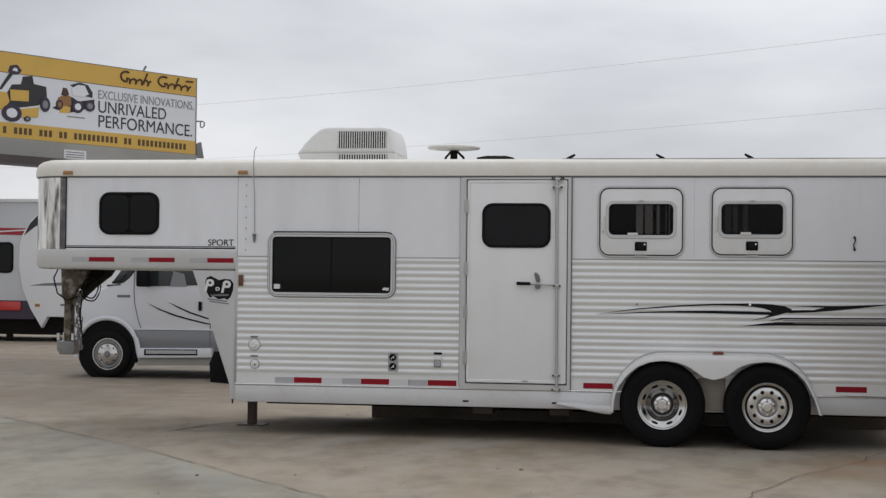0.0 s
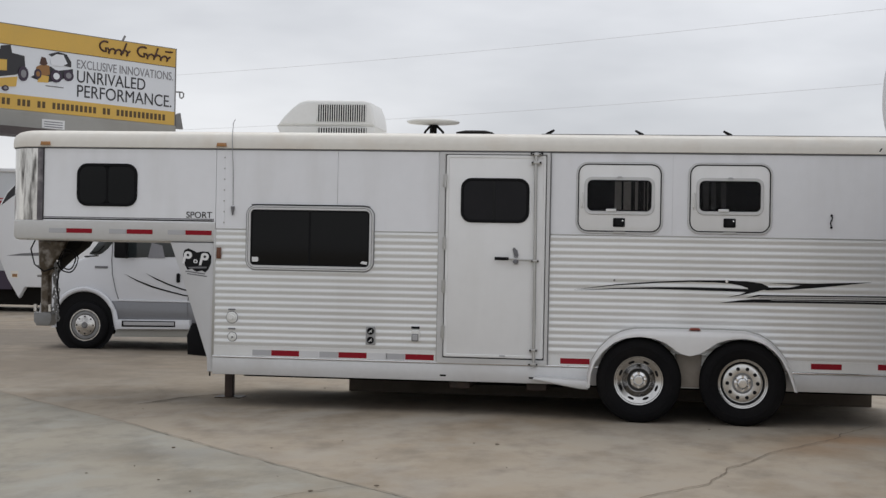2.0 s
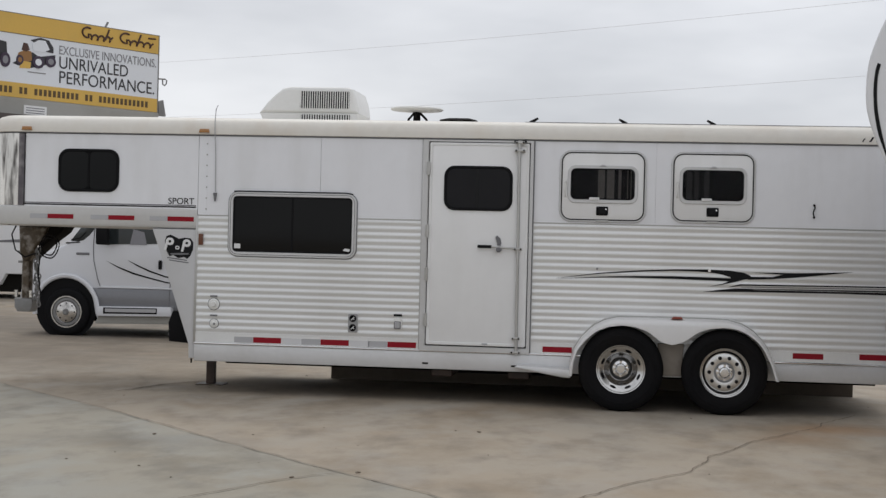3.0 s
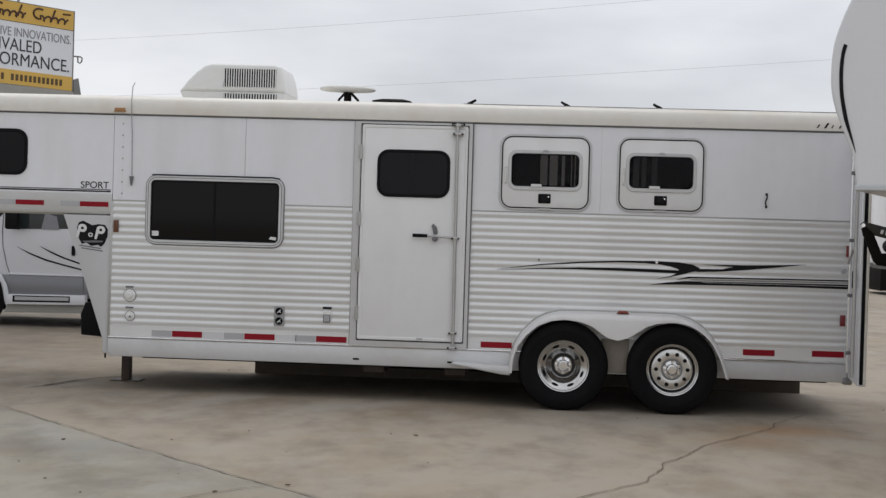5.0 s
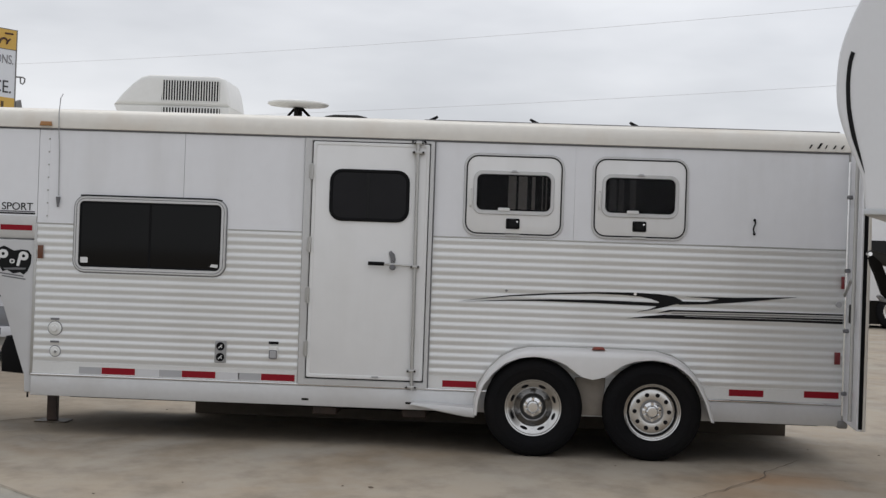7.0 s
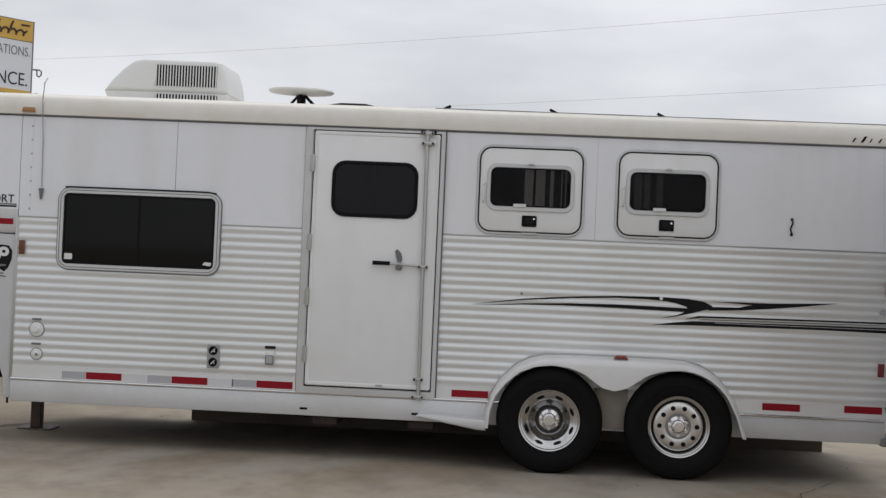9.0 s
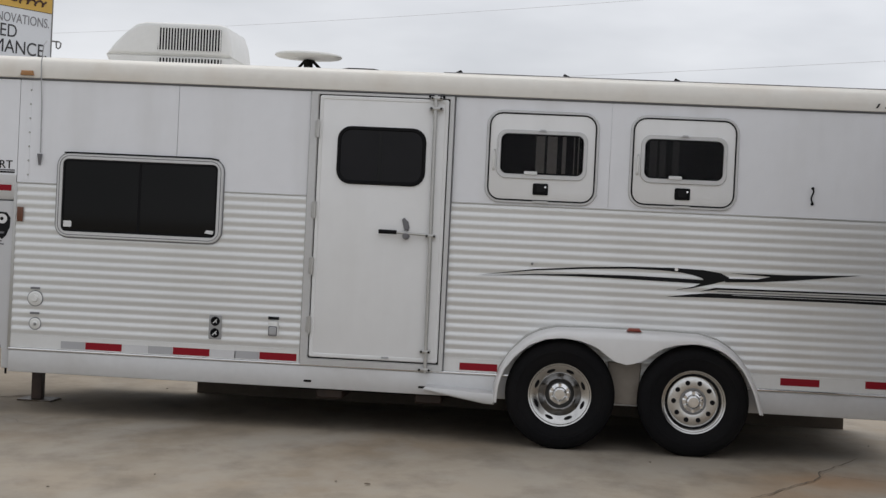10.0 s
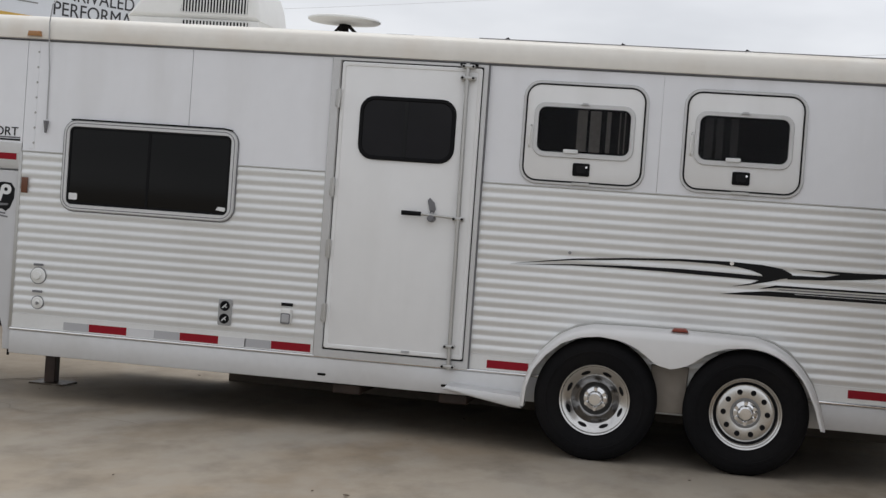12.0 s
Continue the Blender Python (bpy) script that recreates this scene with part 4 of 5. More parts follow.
# wheels
def wheel(cx, cz, r, style):
    w = part("wheel", lathe([(0.21, -0.10), (0.214, -0.188), (0.228, -0.196), (0.262, -0.212), (0.31, -0.216), (0.345, -0.204), (0.360, -0.184), (r - 0.004, -0.172), (r, -0.15), (r, -0.03), (r - 0.02, -0.005), (0.3, 0.0), (0.21, -0.01), (0.21, -0.10)], cx, cz, 64, caps=False), M_TYRE, trailer, "black tyre on a bright wheel")
    for k in range(4):
        y = -0.155 + 0.035 * k
        part("tread_groove", lathe([(r + 0.0012, y), (r + 0.0012, y + 0.009), (r - 0.006, y + 0.009), (r - 0.006, y)], cx, cz, 64, caps=False), M_RUBBER, w)
    part("wall_rib", lathe([(0.288, -0.2155), (0.290, -0.2195), (0.298, -0.2195), (0.300, -0.2155)], cx, cz, 64, caps=False), M_TYRE, w)
    lip = part("rim", lathe([(0.205, -0.07), (0.208, -0.178), (0.216, -0.196), (0.213, -0.199), (0.205, -0.196), (0.199, -0.180), (0.192, -0.178)] + ([(0.150, -0.152), (0.146, -0.148)] if style == "slots" else [(0.186, -0.150), (0.178, -0.140), (0.168, -0.146), (0.150, -0.152), (0.090, -0.142), (0.0, -0.140)]), cx, cz, 64, caps=False), M_STEELW, w, "silver steel wheel with slotted face" if style == "slots" else "silver steel wheel with round holes")
    if style == "slots":
        part("bowl", lathe([(0.146, -0.148), (0.140, -0.140), (0.124, -0.122), (0.108, -0.110), (0.098, -0.106), (0.0, -0.106)], cx, cz, 64, caps=False), M_BOWL, w, "chrome bowl round the hub, dark reflections in its colour")
    if style == "slots":
        for k in range(8):
            a = 2 * math.pi * (k + 0.5) / 8
            bm = bmesh.new()
            ring = [bm.verts.new((0.030 * math.cos(t), 0.0, 0.0125 * math.sin(t))) for t in (2 * math.pi * j / 14 for j in range(14))]
            top = [bm.verts.new((v.co.x, 0.006, v.co.z)) for v in ring]
            bm.faces.new(ring)
            for j in range(14):
                bm.faces.new((ring[j], ring[(j + 1) % 14], top[(j + 1) % 14], top[j]))
            bmesh.ops.transform(bm, matrix=Matrix.Translation((cx + 0.168 * math.cos(a), -0.1655, cz + 0.168 * math.sin(a))) @ Matrix.Rotation(-a + math.pi / 2, 4, "Y") @ Matrix.Rotation(math.atan2(0.026, 0.042), 4, "X"), verts=bm.verts)
            part("slot", bm, M_RUBBER, w)
    else:
        for k in range(10):
            a = 2 * math.pi * k / 10
            part("hole", lathe([(0.0, -0.1545), (0.0165, -0.1545), (0.0165, -0.140)], cx + 0.130 * math.cos(a), cz + 0.130 * math.sin(a), 14), M_RUBBER, w)
        part("rim_ring", lathe([(0.170, -0.1435), (0.174, -0.1465), (0.184, -0.1515), (0.187, -0.150), (0.180, -0.139)], cx, cz, 48, caps=False), M_RUBBER, w)
    d = -0.108 if style == "slots" else -0.144
    part("dish", lathe([(0.0, -0.1075), (0.090, -0.1080), (0.097, -0.1120), (0.093, -0.1070)] if style == "slots" else [(0.0, -0.1430), (0.080, -0.1460), (0.090, -0.1455), (0.086, -0.1405)], cx, cz, 40, caps=False), M_DISH if style == "slots" else M_GALV, w)
    hub = part("hub_cap", lathe([(0.0, d - 0.062), (0.034, d - 0.061), (0.041, d - 0.055), (0.044, d - 0.022), (0.049, d - 0.014), (0.068, d - 0.010), (0.076, d - 0.004), (0.078, d)], cx, cz, 32), M_CHROME, w, "round chrome hub cap")
    for k in range(6):
        a = 2 * math.pi * (k + 0.5) / 6
        x, z = cx + 0.061 * math.cos(a), cz + 0.061 * math.sin(a)
        part("wheel_nut", rod((x, d, z), (x, d - 0.040, z), 0.0155, 0.012, 6), M_CHROME, hub)
    return w


wheel(3.812, 0.370, 0.371, "slots")
wheel(4.710, 0.370, 0.371, "holes")
for x, far in ((3.789, "slots"), (4.690, "holes")):
    part("far_wheel", lathe([(0.1, 1.98), (0.2, 1.96), (0.3, 1.97), (0.36, 1.99), (0.382, 2.02), (0.382, 2.16), (0.36, 2.19), (0.25, 2.20), (0.1, 2.19)], x, 0.382, 40), M_TYRE, trailer)
    part("axle", rod((x, -0.10, 0.36), (x, 2.1, 0.36), 0.045), M_DARK, trailer)
for y in (0.55, 1.40):
    part("chassis_beam", box(0.05, 6.10, y, y + 0.06, 0.24, 0.31), M_DARK, trailer)
for x in (2.10, 2.80):
    part("cross_member", box(x, x + 0.19, 0.10, 1.7, 0.225, 0.300, 0.01, 1), M_LEG, trailer, "brown steel cross member")
    part("mounting_plate", box(x - 0.12, x + 0.24, 0.06, 0.40, 0.286, 0.299), M_DARK, trailer)
part("waste_pipe", rod((2.05, 0.75, 0.25), (3.1, 0.75, 0.25), 0.04), M_DARK, trailer)

part("floor_pan", box(-0.05, 6.1, 0.06, 1.94, 0.300, 0.318), M_DARK, trailer)
# Added sheet: blocks light from behind and stands in for dark ground shade.
part("far_shade_sheet", box(0.80, 6.10, 1.93, 1.96, 0.002, 0.299), M_FARSHADE, trailer, "brown sheet added along the far side as ground shade")

# landing leg and hitch neck
leg = part("landing_leg", box(-0.216, -0.136, 0.81, 0.89, 0.012, 1.2, 0.004, 1), M_LEG, trailer, "dark brown square landing leg")
part("foot_plate", box(-0.30, -0.04, 0.74, 0.98, 0.0, 0.012), M_RUST, leg)
part("pin", rod((-0.155, 0.10, 0.27), (-0.155, 0.10, 0.31), 0.008), M_DARK, trailer)
neck = part("hitch_neck", rod((-2.103, 0.90, 0.72), (-2.103, 0.90, 1.53), 0.053, seg=20), M_RUST, trailer, "weathered brown steel hitch neck")
part("inner_tube", rod((-2.103, 0.90, 0.67), (-2.103, 0.90, 0.86), 0.044, seg=16), M_RUST, neck)
part("gusset", prism([(-2.168, 1.51), (-1.86, 1.51), (-1.92, 1.38), (-2.00, 1.26), (-2.055, 1.16), (-2.12, 1.16), (-2.155, 1.26)], 0.80, 0.99, 0.03, 3), M_RUST, neck)
part("gusset", prism([(-2.03, 1.53), (-1.69, 1.53), (-1.74, 1.45), (-1.90, 1.33), (-2.04, 1.20)], 0.86, 1.12, 0.012), M_DARK, neck)
part("coupler", prism([(-2.170, 0.655), (-2.035, 0.655), (-2.012, 0.70), (-2.010, 0.79), (-2.202, 0.79), (-2.200, 0.70)], 0.81, 0.99, 0.02), M_GALV, neck, "grey cast ball coupler")
for x in (-2.172, -2.022):
    part("coupler_bolt", rod((x, 0.80, 0.80), (x, 0.80, 0.87), 0.018), M_CHROME, neck)
for z in (1.15, 1.25):
    part("set_screw", rod((-2.14, 0.9, z), (-2.20, 0.9, z), 0.012, seg=8), M_GALV, neck)
ch = part("safety_chain", rod((-1.95, 0.8, 1.30), (-1.95, 0.8, 1.315), 0.016), M_CHROME, trailer, "dangling safety chain")
link = bmesh.new()
put(link, tube([(0.016 * math.cos(t), 0, 0.026 * math.sin(t)) for t in (2 * math.pi * k / 12 for k in range(13))], 0.0075, 5))
m_link = finish(link, "chain_link", M_GALV, Vector())
for i in range(17):
    o = piece("chain_link", m_link, ch, (-1.95 + 0.012 * math.sin(i * 0.9), 0.8, 1.28 - 0.034 * i))
    o.rotation_euler = (0, 0.2 * math.sin(i), radians(90 * (i % 2)))
for i in range(15):
    o = piece("chain_link", m_link, ch, (-1.985 + 0.014 * math.sin(i * 1.3), 0.83, 1.26 - 0.034 * i))
    o.rotation_euler = (0, 0.25 * math.sin(i + 1), radians(90 * ((i + 1) % 2)))
part("brake_cable", tube([(-2.15, 0.72, 1.52), (-2.19, 0.70, 1.42), (-2.15, 0.70, 1.27), (-2.05, 0.70, 1.20), (-1.94, 0.70, 1.24)], 0.008, 6), M_RUBBER, trailer)
for r in (0.10, 0.075):
    part("cable_coil", tube([(-1.83 + r * math.cos(t) + 0.02, 0.72 + 0.02 * math.sin(3 * t), 1.31 + 1.15 * r * math.sin(t)) for t in (2 * math.pi * k / 24 for k in range(25))], 0.007, 6), M_RUBBER, trailer)
part("cable_tail", tube([(-1.90, 0.72, 1.22), (-1.92, 0.72, 1.05), (-1.90, 0.72, 0.90), (-1.88, 0.72, 0.82)], 0.008, 6), M_RUBBER, trailer)

# rear door, swung round against the side
a0, a1 = Vector((6.195, -0.035)), Vector((6.125, -0.76))
dd = (a1 - a0).normalized()
turn = Matrix.Translation((a0.x, a0.y, 0)) @ Matrix.Rotation(math.atan2(dd.y, dd.x), 4, "Z")


def on_door(bm):
    bmesh.ops.transform(bm, matrix=turn, verts=bm.verts)
    return bm


L = (a1 - a0).length
rear = part("rear_door", on_door(box(0, L, -0.03, 0.03, 0.345, 2.40, 0.006, 1)), M_WHITE, trailer, "white rear door swung open, seen nearly edge-on")
part("door_gasket", on_door(box(L - 0.001, L + 0.012, -0.014, 0.014, 0.36, 2.38)), M_RUBBER, rear)
part("edge_trim", on_door(box(L - 0.001, L + 0.016, 0.014, 0.036, 0.345, 2.40, 0.003, 1)), M_ROOF, rear)
part("lock_bar", on_door(rod((0.16, -0.055, 0.40), (0.16, -0.055, 2.30), 0.013)), M_CHROME, rear, "bright upright cam-lock bar")
part("lock_bar", on_door(rod((0.58, -0.055, 0.40), (0.58, -0.055, 2.30), 0.015)), M_FRAME, rear)
for z in (0.55, 1.02, 1.47, 2.02):
    part("bracket", on_door(box(0.135, 0.185, -0.070, -0.03, z, z + 0.03, 0.006, 1)), M_DGREY, rear)
for z in (0.62, 1.13, 1.62, 2.18):
    part("hinge", box(6.178, 6.208, -0.046, -0.012, z, z + 0.085, 0.004, 1), M_DGREY, rear)
part("handle", on_door(box(0.40, 0.50, -0.062, -0.045, 1.10, 1.24, 0.008, 2)), M_RUBBER, rear, "black recessed handle")
part("handle_bar", on_door(rod((0.20, -0.07, 1.30), (0.55, -0.07, 1.42), 0.012)), M_FRAME, rear)
part("hinge_post", rod((6.20, -0.03, 0.33), (6.20, -0.03, 2.40), 0.012), M_CHROME, rear)
part("bumper_stop", box(6.130, 6.205, -0.030, 0.06, 0.285, 0.345, 0.012, 2), M_GALV, trailer)

# roof: cooling unit, round dish aerial, vent, small brackets
ac = part("roof_air_conditioner", prism([(0.285, 2.66), (0.30, 2.632), (0.34, 2.54), (1.222, 2.54), (1.256, 2.60), (1.256, 2.66)], 0.68, 1.32, 0.05, 4), M_PLASTIC, trailer, "white boxy rooftop air conditioner with black louvres")
part("shroud", prism([(0.29, 2.655), (0.355, 2.742), (0.435, 2.825), (0.515, 2.888), (0.59, 2.908), (1.15, 2.905), (1.205, 2.885), (1.238, 2.80), (1.258, 2.70), (1.262, 2.655)], 0.66, 1.34, 0.085, 5), M_PLASTIC, ac)
gr = part("louvre_backing", prism([(0.69, 2.700), (1.172, 2.700), (1.172, 2.860), (0.702, 2.862)], 0.656, 0.664), M_RUBBER, ac)
gr2 = part("louvre_backing", box(0.692, 1.175, 0.672, 0.684, 2.585, 2.640), M_RUBBER, ac)
m_l1 = finish(box(-0.0042, 0.0042, 0.650, 0.662, 2.694, 2.868), "louvre", M_PLASTIC, Vector())
m_l2 = finish(box(-0.005, 0.005, 0.664, 0.676, 2.580, 2.645), "louvre", M_PLASTIC, Vector())
for i in range(22):
    x = 0.700 + i * 0.0222
    piece("louvre", m_l1, gr, (x, 0, 0))
    if i < 20:
        piece("louvre", m_l2, gr2, (0.700 + i * 0.0245, 0, 0))


def dish_bm():
    bm = bmesh.new()
    prof = [(0.0, 0.006), (0.14, 0.010), (0.225, 0.006), (0.255, -0.004), (0.258, -0.014), (0.245, -0.024), (0.12, -0.036), (0.0, -0.040)]
    loops = [[bm.verts.new((1.775 + r * math.cos(t), 1.0 + r * math.sin(t), 2.742 + z)) for t in (2 * math.pi * k / 36 for k in range(36))] for r, z in prof]
    for a, b in zip(loops, loops[1:]):
        for k in range(36):
            bm.faces.new((a[k], a[(k + 1) % 36], b[(k + 1) % 36], b[k]))
    bmesh.ops.remove_doubles(bm, verts=bm.verts, dist=1e-5)
    return bm


aer = part("dish_aerial", dish_bm(), M_PLASTIC, trailer, "flat round white dish aerial on short legs")
part("mast", rod((1.775, 1.0, 2.53), (1.775, 1.0, 2.71), 0.035), M_DARK, aer)
for a in (30, 150, 270):
    c, s = math.cos(radians(a)), math.sin(radians(a))
    part("leg", tube([(1.775 + 0.13 * c, 1 + 0.13 * s, 2.535), (1.775 + 0.10 * c, 1 + 0.10 * s, 2.64), (1.775 + 0.03 * c, 1 + 0.03 * s, 2.70)], 0.012, 6), M_DARK, aer)
part("roof_vent", loft([([(2.02, 0.86), (2.37, 0.86), (2.37, 1.21), (2.02, 1.21)], 2.53), ([(2.02, 0.86), (2.37, 0.86), (2.37, 1.21), (2.02, 1.21)], 2.625), ([(2.10, 0.94), (2.29, 0.94), (2.29, 1.13), (2.10, 1.13)], 2.648)]), M_DARK, trailer, "low dark roof vent lid")
for x, way in ((2.905, -1), (3.78, 1), (4.61, 1)):
    line = [(0.01, 2.54), (0.035, 2.54), (0.040, 2.610), (0.028, 2.632), (-0.046, 2.668), (-0.056, 2.656), (0.0, 2.615)]
    part("roof_bracket", prism([(x + way * u, v) for u, v in line], 0.97, 1.03, 0.003, 1), M_RUBBER, trailer, "small black roof bracket")

# ---- passenger van behind the hitch ----
def road_wheel(owner, cx, cy, r, rim_r, material=None, side=-1):
    w = part("wheel", lathe([(rim_r, side * 0.0 + 0.02), (rim_r, -0.01), (rim_r + 0.02, -0.018), (r * 0.88, -0.02), (r * 0.97, 0.0), (r, 0.03), (r, 0.19), (r * 0.95, 0.22), (rim_r, 0.22)], cx, r, 40, cy, False), M_TYRE, owner)
    part("rim", lathe([(rim_r, 0.03), (rim_r + 0.004, -0.012), (rim_r - 0.012, -0.012), (rim_r - 0.025, 0.02), (rim_r * 0.72, 0.03), (rim_r * 0.66, -0.005), (rim_r * 0.45, -0.02), (0.0, -0.035)], cx, r, 40, cy, False), material or M_VANRIM, w)
    for k in range(8):
        a = 2 * math.pi * k / 8
        part("hole", rod((cx + rim_r * 0.55 * math.cos(a), cy - 0.006, r + rim_r * 0.55 * math.sin(a)), (cx + rim_r * 0.55 * math.cos(a), cy - 0.020, r + rim_r * 0.55 * math.sin(a)), 0.010, seg=8), M_DARK, w)
    return w


VY = 5.2
van = thing("passenger_van", (-1.5, VY + 1.0, 0), "white and silver passenger van with black swoosh stripes", "van")
part("body", prism([(-4.04, 0.52), (-4.06, 0.78), (-4.02, 0.96), (-3.93, 1.05), (-3.62, 1.20), (-3.44, 1.275), (-3.30, 1.42), (-2.86, 2.02), (-2.66, 2.12), (1.35, 2.16), (1.45, 2.05), (1.50, 0.66), (1.50, 0.46), (-4.0, 0.46)], VY, VY + 2.0, 0.05, 3), M_VAN, van, "white upper body")
part("lower_panel", prism([(-3.07, 0.38), (1.49, 0.38), (1.49, 0.665), (-3.02, 0.655), (-3.10, 0.655), (-3.09, 0.50)], VY - 0.012, VY + 0.05, 0.008), M_VANGREY, van, "silver lower door panel")
part("belt_moulding", prism([(-3.02, 0.656), (1.49, 0.664), (1.49, 0.690), (-3.02, 0.680)], VY - 0.022, VY, 0.008), M_VAN, van)
part("underbody", box(-3.9, 1.4, VY + 0.1, VY + 1.9, 0.20, 0.50), M_DARK, van)
rb = part("running_board", prism([(-3.01, 0.278), (-1.96, 0.30), (-1.97, 0.428), (-2.985, 0.412)], VY - 0.13, VY, 0.018), M_VAN, van, "white running board with grey tread strip")
part("tread_trim", prism([(-2.908, 0.316), (-2.160, 0.328), (-2.160, 0.408), (-2.908, 0.400)], VY - 0.134, VY - 0.11, 0.003, 1), M_RUBBER, rb)
part("tread", prism([(-2.880, 0.338), (-2.175, 0.348), (-2.175, 0.394), (-2.880, 0.386)], VY - 0.138, VY - 0.11, 0.003, 1), M_GREYP, rb, "grey ribbed tread strip")
part("valance", prism([(-3.05, 0.175), (-1.98, 0.195), (-1.98, 0.30), (-3.00, 0.28)], VY - 0.06, VY + 0.02, 0.01), M_SKIRT, van, "dusty pale lower valance")
AX, AZ = -3.475, 0.365
part("wheel_arch", lathe([(0.0, -0.004), (0.425, -0.004), (0.425, 0.012)], AX, AZ, 36, VY), M_RUBBER, van)
part("arch_flare", tube([(AX - 0.43, VY - 0.02, 0.28)] + [(AX - 0.445 * math.cos(radians(a)), VY - 0.03, AZ + 0.445 * math.sin(radians(a))) for a in range(6, 172, 9)] + [(AX + 0.455, VY - 0.025, 0.33), (AX + 0.485, VY - 0.02, 0.25)], 0.034, 8), M_VAN, van, "white moulded arch flare")
part("hub_well", lathe([(0.0, 0.012), (0.2, 0.012), (0.30, 0.0)], AX, AZ, 24, VY), M_DARK, van)
for x in (-3.450, 0.65):
    rw = road_wheel(van, x, VY - 0.05, 0.322, 0.212)
    part("hub", lathe([(0.0, -0.058), (0.030, -0.055), (0.040, -0.045), (0.046, -0.022), (0.060, -0.018)], x, 0.322, 20, VY - 0.05), M_GALV, rw)
    part("rim_groove", lathe([(0.150, 0.0), (0.156, -0.008), (0.186, -0.006), (0.190, 0.012)], x, 0.322, 36, VY - 0.05, False), M_GALV, rw)
part("door_line", tube([(-2.95, VY - 0.002, 0.42), (-2.99, VY - 0.004, 0.64), (-3.045, VY - 0.004, 0.79), (-3.10, VY - 0.004, 1.02), (-3.112, VY - 0.004, 1.2), (-3.10, VY - 0.004, 1.45), (-2.78, VY - 0.004, 1.95)], 0.006, 5), M_DGREY, van)
part("door_line", tube([(-2.03, VY - 0.014, 0.40), (-2.03, VY - 0.014, 0.66), (-1.99, VY - 0.004, 1.0), (-1.99, VY - 0.004, 1.95)], 0.007, 5), M_DGREY, van)
part("side_window", prism([(-2.93, 1.245), (-2.03, 1.275), (-2.03, 1.90), (-2.62, 1.90), (-2.86, 1.55)], VY - 0.008, VY + 0.02, 0.004, 1), M_VANGLASS, van, "dark cab window")
part("seat_back", prism([(-2.60, 1.25), (-2.36, 1.25), (-2.40, 1.42), (-2.55, 1.46)], VY - 0.011, VY - 0.007), M_INKGREY, van)
part("side_window", prism(rrect(-1.85, 1.30, 1.29, 1.90, 0.06), VY - 0.008, VY + 0.02, 0.004, 1), M_VANGLASS, van)
ws = part("windscreen", prism([(-3.435, 1.285), (-3.33, 1.270), (-3.25, 1.295), (-3.17, 1.36), (-3.095, 1.452), (-2.80, 1.86), (-2.88, 1.95), (-3.30, 1.46)], VY - 0.006, VY + 0.4, 0.01, 2), M_VANGLASS, van, "wrap-round windscreen corner")
part("wiper", tube([(-3.42, VY - 0.012, 1.30), (-3.30, VY - 0.012, 1.32), (-3.22, VY - 0.012, 1.40)], 0.008, 5), M_RUBBER, ws)
part("cowl", prism([(-3.50, 1.262), (-3.30, 1.272), (-3.30, 1.258), (-3.50, 1.246)], VY - 0.005, VY + 0.9, 0.004, 1), M_DARK, van)
mir = part("door_mirror", prism(rrect(-3.00, -2.835, 1.242, 1.52, 0.03, 3), VY - 0.24, VY - 0.12, 0.02), M_RUBBER, van, "black door mirror")
part("mirror_arm", rod((-2.92, VY - 0.16, 1.28), (-2.90, VY, 1.255), 0.018), M_RUBBER, mir)
part("badge_bar", box(-3.35, -3.165, VY - 0.010, VY, 1.095, 1.128, 0.003, 1), M_DGREY, van)
part("door_handle", prism(rrect(-2.19, -2.145, 0.925, 1.05, 0.015, 2), VY - 0.03, VY, 0.006, 1), M_RUBBER, van)
part("stripe", decal([(-2.923, 1.024), (-2.74, 0.945), (-2.534, 0.872), (-2.30, 0.812), (-2.087, 0.764), (-1.7, 0.71), (-2.087, 0.746), (-2.30, 0.792), (-2.54, 0.850), (-2.75, 0.930)], VY - 0.003), M_BLACK, van, "black swept stripe")
part("stripe", decal([(-2.633, 1.044), (-2.48, 0.978), (-2.30, 0.905), (-2.10, 0.842), (-1.7, 0.76), (-2.10, 0.822), (-2.31, 0.886), (-2.49, 0.962)], VY - 0.003), M_BLACK, van, "black swept stripe")
part("headlamp", prism(rrect(-4.07, -3.98, 0.80, 0.98, 0.02, 3), VY + 0.06, VY + 0.40, 0.01), M_GREYP, van)
part("bumper", prism([(-4.16, 0.42), (-3.92, 0.42), (-3.92, 0.60), (-4.14, 0.60)], VY + 0.02, VY + 1.98, 0.03), M_GREYP, van)

van.location, van.scale = (-2.016, 8.047, 0.0), (1.047, 1.047, 1.047)

# ---- travel trailer further back ----
RY = 12.0
rv = thing("travel_trailer", (-9.5, RY + 1.2, 0.0), "white travel trailer with red stripes and dark window", "trailer")
part("body", prism([(-14.5, 0.62), (-7.9, 0.62), (-7.9, 2.84), (-14.5, 2.84)], RY + 0.02, RY + 2.4, 0.03), M_CAMPERGREY, rv, "pale grey camper side")
part("roof_edge", prism([(-14.5, 2.79), (-6.2, 2.79), (-6.2, 2.86), (-14.5, 2.86)], RY - 0.03, RY + 2.42, 0.02), M_CAMPER, rv)
part("front_cap", prism([(-7.84, 0.28), (-7.72, 0.50), (-6.30, 0.50), (-6.15, 0.7), (-6.15, 2.40), (-6.6, 2.72), (-7.6, 2.74), (-7.85, 2.63), (-8.10, 2.43), (-8.26, 2.14), (-8.31, 1.97), (-8.32, 1.51), (-8.24, 1.05), (-8.07, 0.65)], RY - 0.04, RY + 2.44, 0.03), M_CAMPER, rv, "smooth white moulded end cap")
